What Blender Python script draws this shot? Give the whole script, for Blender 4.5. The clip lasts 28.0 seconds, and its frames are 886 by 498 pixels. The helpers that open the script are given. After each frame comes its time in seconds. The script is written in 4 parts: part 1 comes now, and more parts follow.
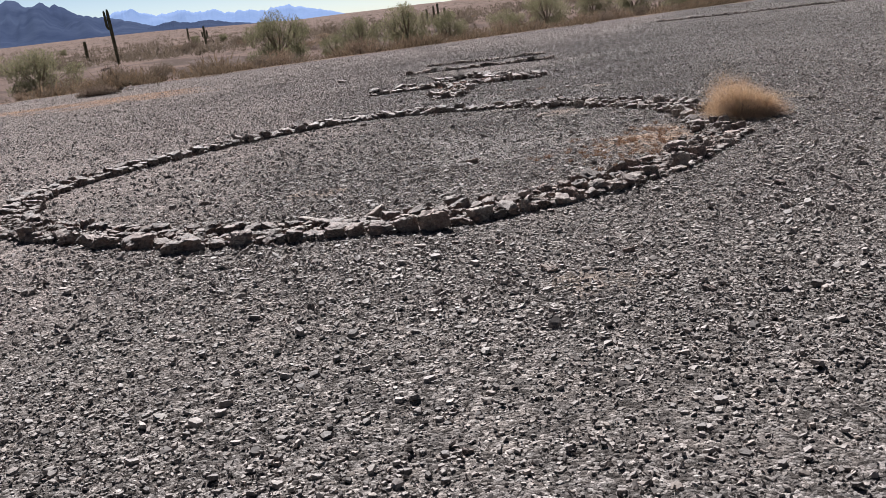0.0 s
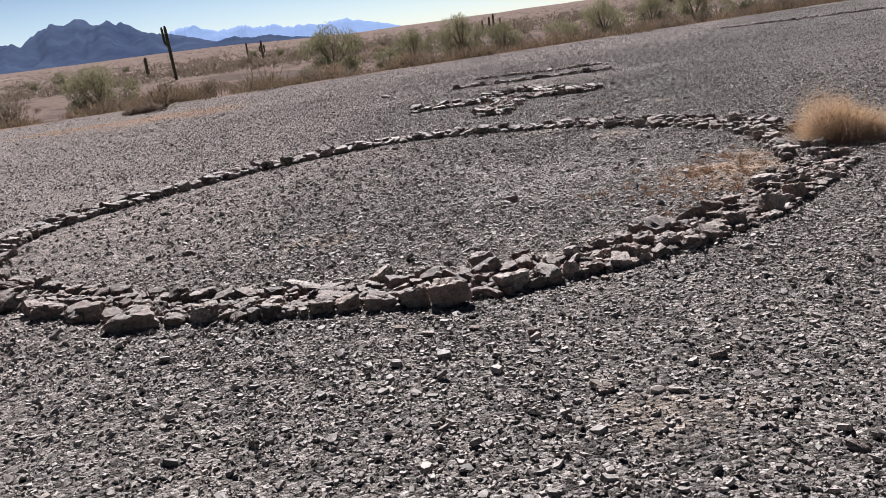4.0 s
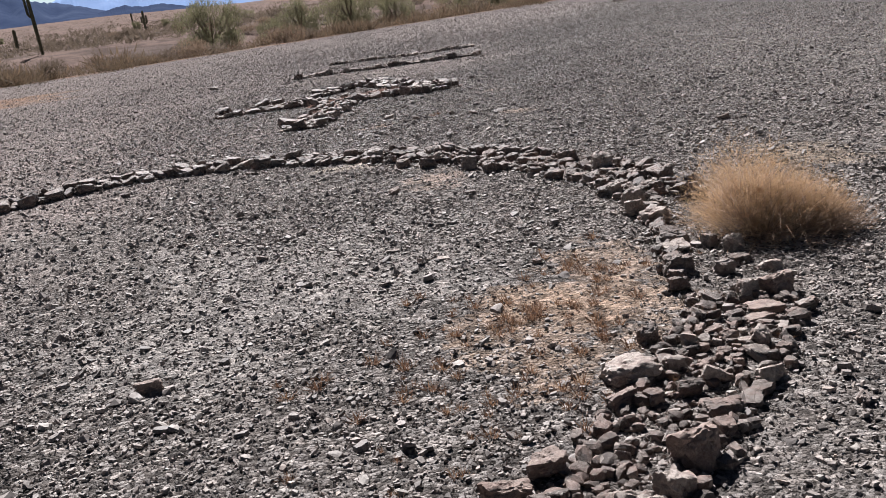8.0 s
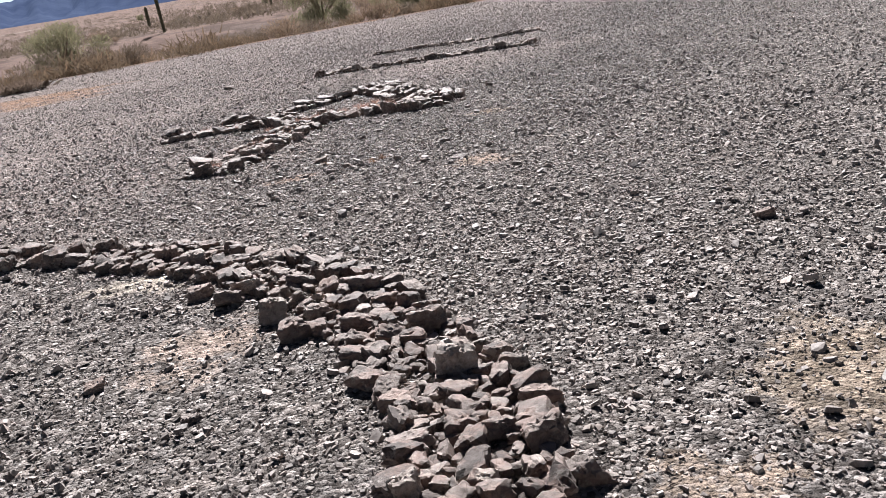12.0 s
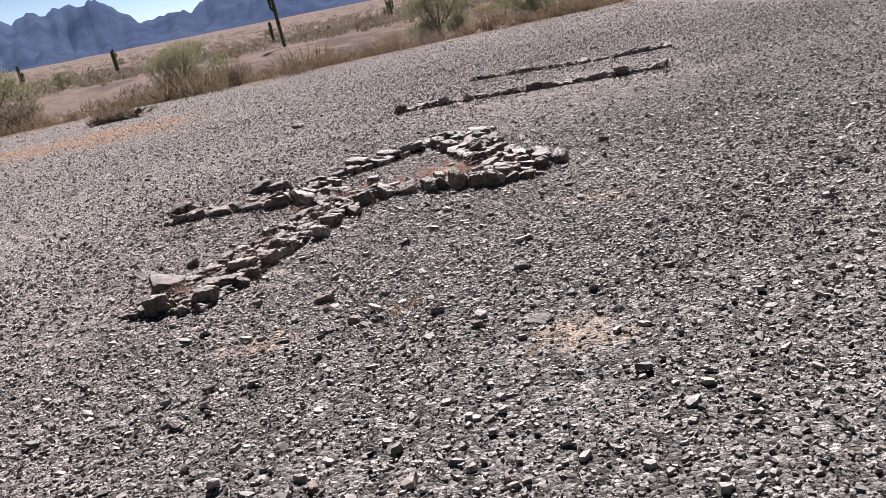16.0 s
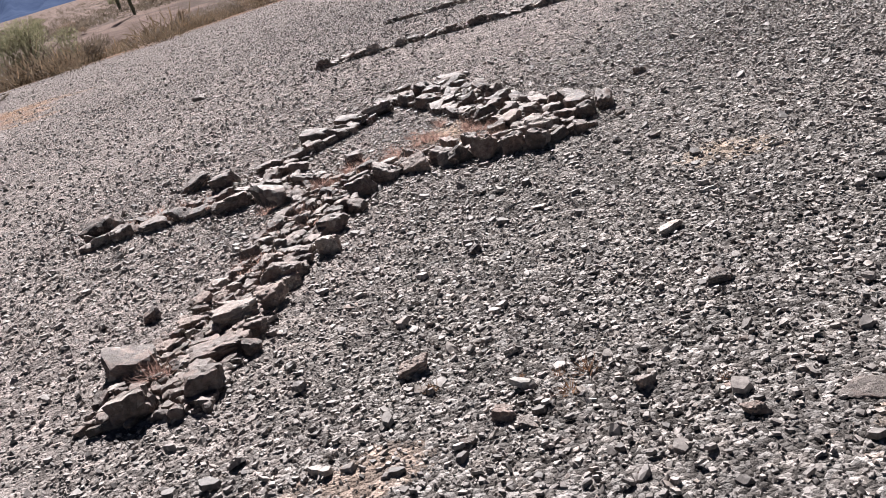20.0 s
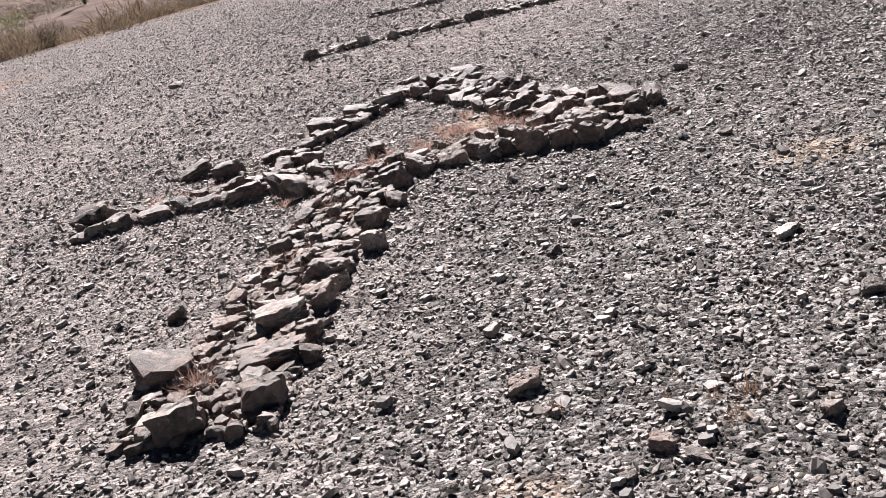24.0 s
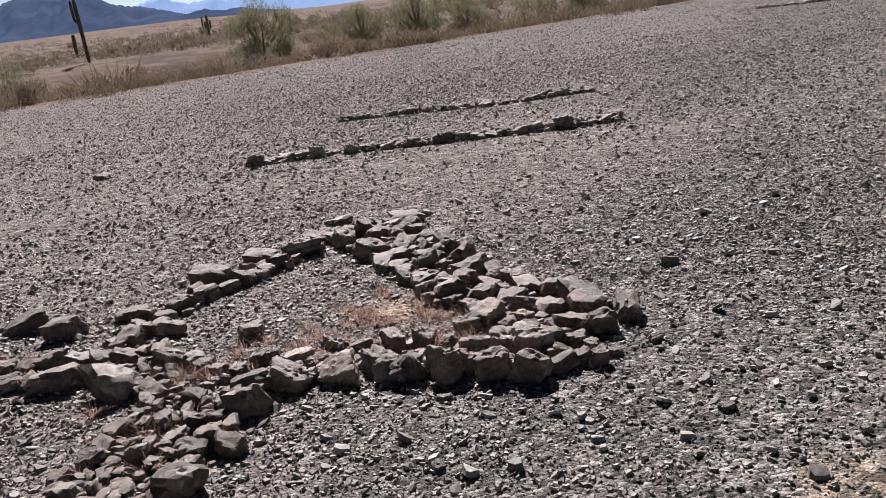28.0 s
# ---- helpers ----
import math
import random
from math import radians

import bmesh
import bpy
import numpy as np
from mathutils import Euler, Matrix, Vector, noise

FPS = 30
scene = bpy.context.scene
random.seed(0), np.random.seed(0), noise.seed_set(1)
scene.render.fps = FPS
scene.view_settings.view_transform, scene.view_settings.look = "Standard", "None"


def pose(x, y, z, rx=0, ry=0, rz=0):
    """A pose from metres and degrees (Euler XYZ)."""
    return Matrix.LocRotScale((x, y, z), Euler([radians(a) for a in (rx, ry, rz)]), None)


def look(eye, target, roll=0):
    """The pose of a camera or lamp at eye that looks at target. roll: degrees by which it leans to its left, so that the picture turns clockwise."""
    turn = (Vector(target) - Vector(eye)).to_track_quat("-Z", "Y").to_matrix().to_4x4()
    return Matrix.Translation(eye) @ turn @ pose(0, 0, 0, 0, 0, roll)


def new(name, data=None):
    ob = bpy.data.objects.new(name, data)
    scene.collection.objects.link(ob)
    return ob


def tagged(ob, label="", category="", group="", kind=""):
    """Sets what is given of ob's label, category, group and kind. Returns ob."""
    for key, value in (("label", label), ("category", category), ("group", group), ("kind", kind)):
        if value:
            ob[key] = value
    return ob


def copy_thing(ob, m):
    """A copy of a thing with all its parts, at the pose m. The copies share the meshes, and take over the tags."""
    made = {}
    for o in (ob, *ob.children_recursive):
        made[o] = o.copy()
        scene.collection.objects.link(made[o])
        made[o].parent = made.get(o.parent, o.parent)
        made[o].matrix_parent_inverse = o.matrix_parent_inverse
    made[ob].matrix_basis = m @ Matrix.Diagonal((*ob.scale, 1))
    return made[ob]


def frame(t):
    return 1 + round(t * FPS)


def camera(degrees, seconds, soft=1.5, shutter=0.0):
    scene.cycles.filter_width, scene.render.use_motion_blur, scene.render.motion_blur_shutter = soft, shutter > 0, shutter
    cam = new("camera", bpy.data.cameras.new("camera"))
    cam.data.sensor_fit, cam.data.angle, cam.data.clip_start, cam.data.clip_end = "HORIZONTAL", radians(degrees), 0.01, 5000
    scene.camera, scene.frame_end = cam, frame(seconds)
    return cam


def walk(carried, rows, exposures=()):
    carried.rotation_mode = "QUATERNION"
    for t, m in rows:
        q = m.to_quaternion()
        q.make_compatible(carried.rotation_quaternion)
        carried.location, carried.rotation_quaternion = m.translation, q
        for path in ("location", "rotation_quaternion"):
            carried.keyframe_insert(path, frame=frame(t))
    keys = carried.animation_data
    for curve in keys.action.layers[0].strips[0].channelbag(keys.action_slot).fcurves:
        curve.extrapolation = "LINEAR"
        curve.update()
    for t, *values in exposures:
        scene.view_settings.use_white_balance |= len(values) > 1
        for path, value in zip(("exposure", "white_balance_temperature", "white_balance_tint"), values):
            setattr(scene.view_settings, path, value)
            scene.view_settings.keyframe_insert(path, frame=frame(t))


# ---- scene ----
cam = camera(52.1, 28.0, soft=0.85)
PATH = [
    (0, (-0.614, -3.864, 1.487), (-0.575, -1.925, 1.0), -6.9),
    (0.5, (-0.572, -3.62, 1.494), (-0.572, -1.678, 1.017), -7.2),
    (1, (-0.493, -3.419, 1.499), (-0.527, -1.474, 1.034), -7.3),
    (1.5, (-0.458, -3.237, 1.488), (-0.509, -1.291, 1.027), -7.3),
    (2, (-0.488, -2.983, 1.505), (-0.542, -1.032, 1.068), -7.3),
    (2.5, (-0.413, -2.781, 1.49), (-0.478, -0.831, 1.05), -7.4),
    (4.5, (-0.242, -1.887, 1.441), (-0.327, 0.057, 0.98), -7.9),
    (5, (-0.103, -1.467, 1.439), (-0.159, 0.47, 0.945), -8.2),
    (5.5, (0.031, -0.968, 1.419), (-0.001, 0.961, 0.894), -8.7),
    (6, (0.292, -0.411, 1.425), (0.371, 1.508, 0.867), -8.5),
    (6.5, (0.545, 0.219, 1.384), (0.63, 2.113, 0.747), -8.2),
    (7, (0.75, 0.797, 1.442), (0.841, 2.691, 0.808), -10.3),
    (7.5, (0.931, 1.229, 1.477), (1.036, 3.14, 0.896), -8.5),
    (8, (1.134, 1.79, 1.488), (1.245, 3.713, 0.95), -7.9),
    (8.5, (1.38, 2.252, 1.456), (1.493, 4.176, 0.922), -7.8),
    (9, (1.636, 2.782, 1.456), (1.751, 4.704, 0.915), -7.4),
    (9.5, (1.872, 3.285, 1.447), (1.975, 5.196, 0.864), -8.9),
    (10, (2.116, 3.714, 1.455), (2.11, 5.623, 0.861), -9.5),
    (10.5, (2.346, 4.147, 1.451), (2.242, 6.058, 0.868), -9.1),
    (11, (2.642, 4.593, 1.46), (2.497, 6.506, 0.896), -8.7),
    (11.5, (2.908, 5.065, 1.454), (2.742, 6.977, 0.89), -9.9),
    (13.5, (3.684, 6.428, 1.474), (3.371, 8.324, 0.919), -6.1),
    (14, (3.694, 6.915, 1.515), (3.314, 8.82, 1.038), -5.6),
    (14.5, (3.668, 7.448, 1.509), (3.242, 9.351, 1.067), -6.4),
    (15, (3.639, 8.013, 1.5), (3.195, 9.904, 1.024), -7.7),
    (15.5, (3.451, 8.495, 1.508), (3.012, 10.384, 1.022), -10.9),
    (16, (3.279, 8.955, 1.512), (2.834, 10.839, 1.009), -11.6),
    (16.5, (3.097, 9.345, 1.508), (2.651, 11.223, 0.985), -12.5),
    (17, (2.867, 9.71, 1.512), (2.434, 11.591, 0.986), -15.2),
    (17.5, (2.654, 10.019, 1.523), (2.239, 11.901, 0.99), -15.2),
    (18, (2.356, 10.327, 1.514), (1.956, 12.196, 0.926), -17.6),
    (18.5, (2.219, 10.606, 1.52), (1.822, 12.466, 0.9), -17.8),
    (19, (2.138, 10.739, 1.529), (1.756, 12.601, 0.906), -17.2),
    (19.5, (2.018, 10.76, 1.535), (1.665, 12.626, 0.908), -18.0),
    (20, (1.964, 10.81, 1.52), (1.74, 12.682, 0.851), -17.3),
    (20.5, (1.935, 10.831, 1.514), (1.737, 12.702, 0.838), -17.8),
    (21, (1.917, 10.839, 1.508), (1.753, 12.71, 0.82), -17.8),
    (21.5, (1.876, 10.835, 1.515), (1.721, 12.706, 0.825), -17.7),
    (22, (1.811, 10.903, 1.498), (1.633, 12.773, 0.811), -17.4),
    (22.5, (1.699, 11.088, 1.518), (1.474, 12.962, 0.856), -16.4),
    (24.5, (1.333, 11.257, 1.467), (1.254, 13.131, 0.772), -14.0),
    (25, (1.347, 11.239, 1.469), (1.285, 13.113, 0.773), -14.1),
    (25.5, (1.4, 11.348, 1.469), (1.407, 13.218, 0.76), -13.9),
    (26, (1.495, 11.565, 1.483), (1.502, 13.455, 0.83), -11.5),
    (26.5, (1.588, 11.824, 1.496), (1.536, 13.758, 0.992), -8.2),
    (27, (1.651, 12.195, 1.495), (1.596, 14.13, 0.992), -10.9),
    (27.5, (1.721, 12.62, 1.488), (1.673, 14.555, 0.986), -11.3),
    (28, (1.852, 13.012, 1.506), (1.813, 14.946, 0.996), -7.8),
]
EXPOSURES = [(0, 1.30), (1, 1.14), (2, 1.23), (4.5, 1.42), (5, 1.52), (6, 1.78), (7, 1.72), (8, 1.35), (9, 1.60), (10, 1.76), (11, 1.74), (13.5, 1.78), (14, 1.44),
             (15, 1.33), (16, 1.66), (17, 1.66), (18, 1.62), (20, 1.74), (22, 1.75), (25, 1.88), (26, 1.91), (26.5, 1.45), (27, 1.24), (28, 1.34)]
walk(cam, [(t, look(eye, target, roll)) for t, eye, target, roll in PATH], EXPOSURES)

# ---- world, sun ----
SUN_AZ, SUN_EL = radians(-6), radians(39)
world = bpy.data.worlds.new("world")
scene.world = world
world.use_nodes = True
wn = world.node_tree
sky = wn.nodes.new("ShaderNodeTexSky")
sky.sky_type, sky.sun_disc = "NISHITA", False
sky.sun_elevation, sky.sun_rotation = SUN_EL, SUN_AZ
sky.air_density, sky.dust_density, sky.ozone_density = 1.0, 0.0, 1.0
tint = wn.nodes.new("ShaderNodeMix")
tint.data_type, tint.blend_type = "RGBA", "MULTIPLY"
tint.inputs[0].default_value, tint.inputs[7].default_value = 1.0, (0.93, 1.0, 1.3, 1)
wn.links.new(sky.outputs[0], tint.inputs[6])
# the sky pales all round toward the horizon, in thin high haze
up = wn.nodes.new("ShaderNodeSeparateXYZ")
wn.links.new(wn.nodes.new("ShaderNodeTexCoord").outputs["Generated"], up.inputs[0])
low_haze = wn.nodes.new("ShaderNodeValToRGB")
low_haze.color_ramp.interpolation = "EASE"
low_haze.color_ramp.elements[0].position, low_haze.color_ramp.elements[0].color = 0.0, (1.0, 1.0, 1.0, 1)
low_haze.color_ramp.elements[1].position, low_haze.color_ramp.elements[1].color = 0.24, (0.12, 0.12, 0.12, 1)
wn.links.new(up.outputs[2], low_haze.inputs[0])
pale = wn.nodes.new("ShaderNodeMix")
pale.data_type, pale.blend_type = "RGBA", "MULTIPLY"
pale.inputs[0].default_value = 1.0
wn.links.new(tint.outputs[2], pale.inputs[6])
wn.links.new(low_haze.outputs[0], pale.inputs[7])
wn.links.new(pale.outputs[2], wn.nodes["Background"].inputs[0])
wn.nodes["Background"].inputs[1].default_value = 0.032
sun = new("sun", bpy.data.lights.new("sun", "SUN"))
sun.data.energy, sun.data.angle, sun.data.color = 5.0, radians(0.53), (1.0, 0.975, 1.0)
sd = Vector((math.sin(SUN_AZ) * math.cos(SUN_EL), math.cos(SUN_AZ) * math.cos(SUN_EL), math.sin(SUN_EL)))
sun.matrix_world = look(sd * 50, (0, 0, 0))



# ---- materials ----
def material(name, rough=0.9, spec=0.3):
    m = bpy.data.materials.new(name)
    m.use_nodes = True
    n = m.node_tree
    b = n.nodes["Principled BSDF"]
    b.inputs["Roughness"].default_value = rough
    b.inputs["Specular IOR Level"].default_value = spec
    return m, n, b


def node(n, kind, **sets):
    x = n.nodes.new(kind)
    for k, v in sets.items():
        if k in x.inputs:
            x.inputs[k].default_value = v
    return x


def ramp(n, fac, stops, interp="LINEAR"):
    r = n.nodes.new("ShaderNodeValToRGB")
    r.color_ramp.interpolation = interp
    e = r.color_ramp.elements
    while len(e) < len(stops):
        e.new(0.5)
    for i, (p, c) in enumerate(stops):
        e[i].position, e[i].color = p, (*c, 1)
    n.links.new(fac, r.inputs[0])
    return r.outputs[0]


def mix(n, fac, a, b, how="MIX"):
    m = n.nodes.new("ShaderNodeMix")
    m.data_type, m.blend_type = "RGBA", how
    for sock, v in ((m.inputs[0], fac), (m.inputs[6], a), (m.inputs[7], b)):
        if isinstance(v, (int, float)):
            sock.default_value = v
        elif isinstance(v, tuple):
            sock.default_value = (*v, 1)
        else:
            n.links.new(v, sock)
    return m.outputs[2]


def math_node(n, op, a, b=0.0, c=0.0):
    m = n.nodes.new("ShaderNodeMath")
    m.operation = op
    for i, v in enumerate((a, b, c)):
        if isinstance(v, (int, float)):
            m.inputs[i].default_value = v
        else:
            n.links.new(v, m.inputs[i])
    return m.outputs[0]


def noise_tex(n, vec, scale, detail=4.0, rough=0.6):
    t = node(n, "ShaderNodeTexNoise", Scale=scale, Detail=detail, Roughness=rough)
    n.links.new(vec, t.inputs["Vector"])
    return t.outputs["Fac"]


def bump(n, b, height, strength, dist):
    x = node(n, "ShaderNodeBump", Strength=strength, Distance=dist)
    n.links.new(height, x.inputs["Height"])
    n.links.new(x.outputs[0], b.inputs["Normal"])


def rock_material(name, stops, island, bumpy=False):
    m, n, b = material(name, 0.68 if island and not bumpy else 0.7, 0.22 if island and not bumpy else 0.18)
    tc = n.nodes.new("ShaderNodeTexCoord")
    if island:
        rnd = n.nodes.new("ShaderNodeNewGeometry").outputs["Random Per Island"]
    else:
        rnd = n.nodes.new("ShaderNodeObjectInfo").outputs["Random"]
    pos = n.nodes.new("ShaderNodeNewGeometry").outputs["Position"]
    base = ramp(n, rnd, [(p, tuple((1.0 if island and not bumpy else 0.86 if island else 1.0) * ROCK_DEPTH * c * k for c, k in zip(col, (0.925, 1.0, 1.03) if island and not bumpy else (0.985, 1.0, 1.01)))) for p, col in stops])
    mott = noise_tex(n, pos, 30 if not island or bumpy else 40, 8, 0.75)
    mott = ramp(n, mott, [(0.36, (0, 0, 0)), (0.64, (1, 1, 1))])
    col = mix(n, mott, mix(n, 1.0, base, (0.6, 0.56, 0.54), "MULTIPLY"), mix(n, 1.0, base, (1.32, 1.28, 1.24), "MULTIPLY"))
    if not island or bumpy:
        pink = ramp(n, noise_tex(n, pos, 9, 5, 0.7), [(0.48, (0, 0, 0)), (0.6, (0.75, 0.75, 0.75))])
        col = mix(n, pink, col, mix(n, mott, (0.13, 0.086, 0.071), (0.25, 0.178, 0.15)))
        crust = ramp(n, noise_tex(n, pos, 17, 6, 0.75), [(0.57, (0, 0, 0)), (0.64, (0.5, 0.5, 0.5))])
        col = mix(n, crust, col, (0.33, 0.296, 0.266))
        vein = node(n, "ShaderNodeTexVoronoi", Scale=24)
        vein.feature = "DISTANCE_TO_EDGE"
        warp = mix(n, 0.12, pos, n.nodes.new("ShaderNodeTexNoise").outputs["Color"])
        n.links.new(warp, vein.inputs["Vector"])
        crack = ramp(n, vein.outputs["Distance"], [(0.0, (0.55, 0.55, 0.55)), (0.035, (0, 0, 0))])
        col = mix(n, crack, col, mix(n, 1.0, base, (0.35, 0.32, 0.3), "MULTIPLY"))
    speck = noise_tex(n, pos, 160 if not island else 60, 3, 0.6)
    col = mix(n, ramp(n, speck, [(0.58, (0, 0, 0)), (0.68, (0.5, 0.5, 0.5))]), col, mix(n, 1.0, base, (0.45, 0.42, 0.42), "MULTIPLY"))
    n.links.new(col, b.inputs["Base Color"])
    if not island or bumpy:
        h = math_node(n, "ADD", noise_tex(n, pos, 45, 7, 0.7), math_node(n, "MULTIPLY", noise_tex(n, pos, 220, 4, 0.6), 0.25))
        h = math_node(n, "ADD", h, math_node(n, "MULTIPLY", ramp(n, vein.outputs["Distance"], [(0.0, (0, 0, 0)), (0.05, (1, 1, 1))]), 0.12))
        bump(n, b, h, 0.7, 0.011)
    return m


ROCK_DEPTH = 0.77
STONE_STOPS = [(0.0, (0.1, 0.083, 0.075)), (0.3, (0.16, 0.133, 0.12)), (0.55, (0.215, 0.18, 0.163)), (0.75, (0.27, 0.219, 0.193)), (0.9, (0.31, 0.271, 0.248)), (1.0, (0.42, 0.375, 0.342))]
GRAVEL_STOPS = [(0.0, (0.13, 0.109, 0.1)), (0.2, (0.21, 0.176, 0.162)), (0.5, (0.3, 0.252, 0.23)), (0.78, (0.37, 0.312, 0.286)), (0.92, (0.37, 0.292, 0.252)), (1.0, (0.43, 0.387, 0.356))]
MAT_STONES = [rock_material(name, [(0.0, tuple(c * 0.8 for c in col)), (1.0, tuple(c * 1.2 for c in col))], False) for name, col in (
    ("dark_varnished_stone", (0.12, 0.099, 0.09)), ("brown_grey_stone", (0.18, 0.148, 0.133)), ("grey_stone", (0.24, 0.205, 0.187)),
    ("pinkish_stone", (0.3, 0.234, 0.203)), ("pale_stone", (0.41, 0.36, 0.324)))]
MAT_GRAVEL = rock_material("desert_gravel", GRAVEL_STOPS, True)
MAT_STONE_FAR = rock_material("weathered_stone_joined", STONE_STOPS, True, True)
MAT_DARK = rock_material("varnished_rock", [(0.0, (0.09, 0.073, 0.067)), (0.5, (0.16, 0.132, 0.12)), (1.0, (0.27, 0.228, 0.208))], False)


# bare soil among the gravel: x, y, half sizes, darkest and lightest colour, share of the gravel that is missing
SOIL_PATCHES = [(0.4, 7.0, 2.3, 3.2, (0.19, 0.165, 0.152), (0.34, 0.3, 0.277), 0.0), (1.85, 5.65, 1.1, 1.6, (0.19, 0.125, 0.09), (0.33, 0.235, 0.175), 0.72), (-12, 31, 9, 6.5, (0.2, 0.115, 0.075), (0.31, 0.19, 0.125), 0.0),
                (1.45, 17.6, 0.6, 0.8, (0.22, 0.15, 0.11), (0.34, 0.245, 0.185), 0.7), (0.9, 10.5, 0.9, 0.4, (0.28, 0.23, 0.19), (0.42, 0.36, 0.3), 0.75), (1.6, 9.3, 0.55, 0.9, (0.24, 0.175, 0.145), (0.38, 0.295, 0.245), 0.6), (3.6, 7.6, 0.45, 0.6, (0.17, 0.125, 0.095), (0.29, 0.215, 0.165), 0.4),
                (4.3, 8.2, 1.1, 1.2, (0.17, 0.125, 0.095), (0.27, 0.21, 0.16), 0.45), (2.9, 12.8, 0.6, 0.5, (0.19, 0.138, 0.11), (0.31, 0.235, 0.19), 0.2)]
SOIL_PATCHES += [(2.25, 6.3, 0.6, 1.1, (0.2, 0.135, 0.105), (0.34, 0.25, 0.19), 0.7), (1.2, 13.2, 0.5, 0.35, (0.2, 0.14, 0.11), (0.31, 0.225, 0.18), 0.4), (3.0, 15.4, 0.6, 0.45, (0.19, 0.14, 0.11), (0.3, 0.225, 0.175), 0.4),
                (-1.6, 4.9, 0.7, 0.5, (0.17, 0.125, 0.1), (0.27, 0.205, 0.165), 0.4), (0.3, 0.9, 0.6, 0.5, (0.16, 0.125, 0.105), (0.26, 0.205, 0.17), 0.35)]


def ground_material():
    m, n, b = material("desert_ground", 0.95, 0.0)
    pos = n.nodes.new("ShaderNodeNewGeometry").outputs["Position"]
    sep = n.nodes.new("ShaderNodeSeparateXYZ")
    n.links.new(pos, sep.inputs[0])
    x, y = sep.outputs[0], sep.outputs[1]
    fine = n.nodes.new("ShaderNodeTexVoronoi")
    fine.inputs["Scale"].default_value = 52
    n.links.new(pos, fine.inputs["Vector"])
    hsv = n.nodes.new("ShaderNodeSeparateColor")
    n.links.new(fine.outputs["Color"], hsv.inputs[0])
    mid = n.nodes.new("ShaderNodeTexVoronoi")
    mid.inputs["Scale"].default_value = 27
    n.links.new(pos, mid.inputs["Vector"])
    mid_hsv = n.nodes.new("ShaderNodeSeparateColor")
    n.links.new(mid.outputs["Color"], mid_hsv.inputs[0])
    chips = ramp(n, hsv.outputs[0], [(0.0, (0.04, 0.034, 0.031)), (0.35, (0.1, 0.085, 0.078)), (0.68, (0.19, 0.164, 0.152)), (1.0, (0.3, 0.263, 0.245))])
    soil = ramp(n, noise_tex(n, pos, 3.0, 6, 0.7), [(0.3, (0.12, 0.1, 0.09)), (0.7, (0.22, 0.186, 0.167))])
    big = noise_tex(n, pos, 0.55, 5, 0.65)
    pave = mix(n, ramp(n, big, [(0.5, (0.1, 0.1, 0.1)), (0.7, (0.6, 0.6, 0.6))]), chips, soil)
    # smoother pinkish soil on the far side of the terrace
    left = math_node(n, "ADD", math_node(n, "MULTIPLY", x, -0.09), math_node(n, "MULTIPLY", y, 0.035))
    left = math_node(n, "ADD", left, math_node(n, "MULTIPLY", noise_tex(n, pos, 0.25, 4), 0.9))
    pink = ramp(n, noise_tex(n, pos, 6, 6, 0.75), [(0.35, (0.17, 0.138, 0.126)), (0.65, (0.31, 0.252, 0.23))])
    pave = mix(n, ramp(n, left, [(0.8, (0, 0, 0)), (1.9, (0.65, 0.65, 0.65))]), pave, pink)
    for cx, cy, rx, ry, dark, light, _ in SOIL_PATCHES:
        u = math_node(n, "POWER", math_node(n, "DIVIDE", math_node(n, "SUBTRACT", x, cx), rx), 2.0)
        v = math_node(n, "POWER", math_node(n, "DIVIDE", math_node(n, "SUBTRACT", y, cy), ry), 2.0)
        d = math_node(n, "ADD", math_node(n, "ADD", u, v), math_node(n, "MULTIPLY", noise_tex(n, pos, 2.2 / rx, 6, 0.7), 1.6))
        patch = ramp(n, noise_tex(n, pos, 30 / rx, 5, 0.7), [(0.35, dark), (0.65, light)])
        pave = mix(n, ramp(n, d, [(0.75, (0.8, 0.8, 0.8)), (1.0, (0.35, 0.35, 0.35)), (1.45, (0, 0, 0))]), pave, patch)
    # stones of two sizes, too flat to stand out of the ground
    pave = mix(n, 0.85, pave, ramp(n, mid_hsv.outputs[0], [(0.0, (0.45, 0.45, 0.45)), (0.5, (1.05, 1.05, 1.05)), (1.0, (1.55, 1.52, 1.5))]), "MULTIPLY")
    cobble = node(n, "ShaderNodeTexVoronoi", Scale=12)
    n.links.new(pos, cobble.inputs["Vector"])
    cobble_hue = n.nodes.new("ShaderNodeSeparateColor")
    n.links.new(cobble.outputs["Color"], cobble_hue.inputs[0])
    pave = mix(n, 0.8, pave, ramp(n, cobble_hue.outputs[0], [(0.0, (0.7, 0.7, 0.7)), (0.5, (1.05, 1.05, 1.05)), (1.0, (1.35, 1.33, 1.31))]), "MULTIPLY")
    # the plain beyond the terrace's edge
    edge = math_node(n, "SUBTRACT", y, math_node(n, "MULTIPLY", x, 0.62))
    edge = math_node(n, "ADD", edge, math_node(n, "MULTIPLY", noise_tex(n, pos, 0.12, 4), 12.0))
    wash = ramp(n, noise_tex(n, pos, 0.35, 7, 0.7), [(0.35, (0.13, 0.078, 0.055)), (0.5, (0.21, 0.125, 0.085)), (0.68, (0.27, 0.19, 0.145))])
    pave = mix(n, ramp(n, math_node(n, "DIVIDE", math_node(n, "SUBTRACT", edge, 60.5), 3.0), [(0.0, (0, 0, 0)), (1.0, (1, 1, 1))]), pave, wash)
    fac = math_node(n, "DIVIDE", math_node(n, "SUBTRACT", edge, 74.0), 20.0)
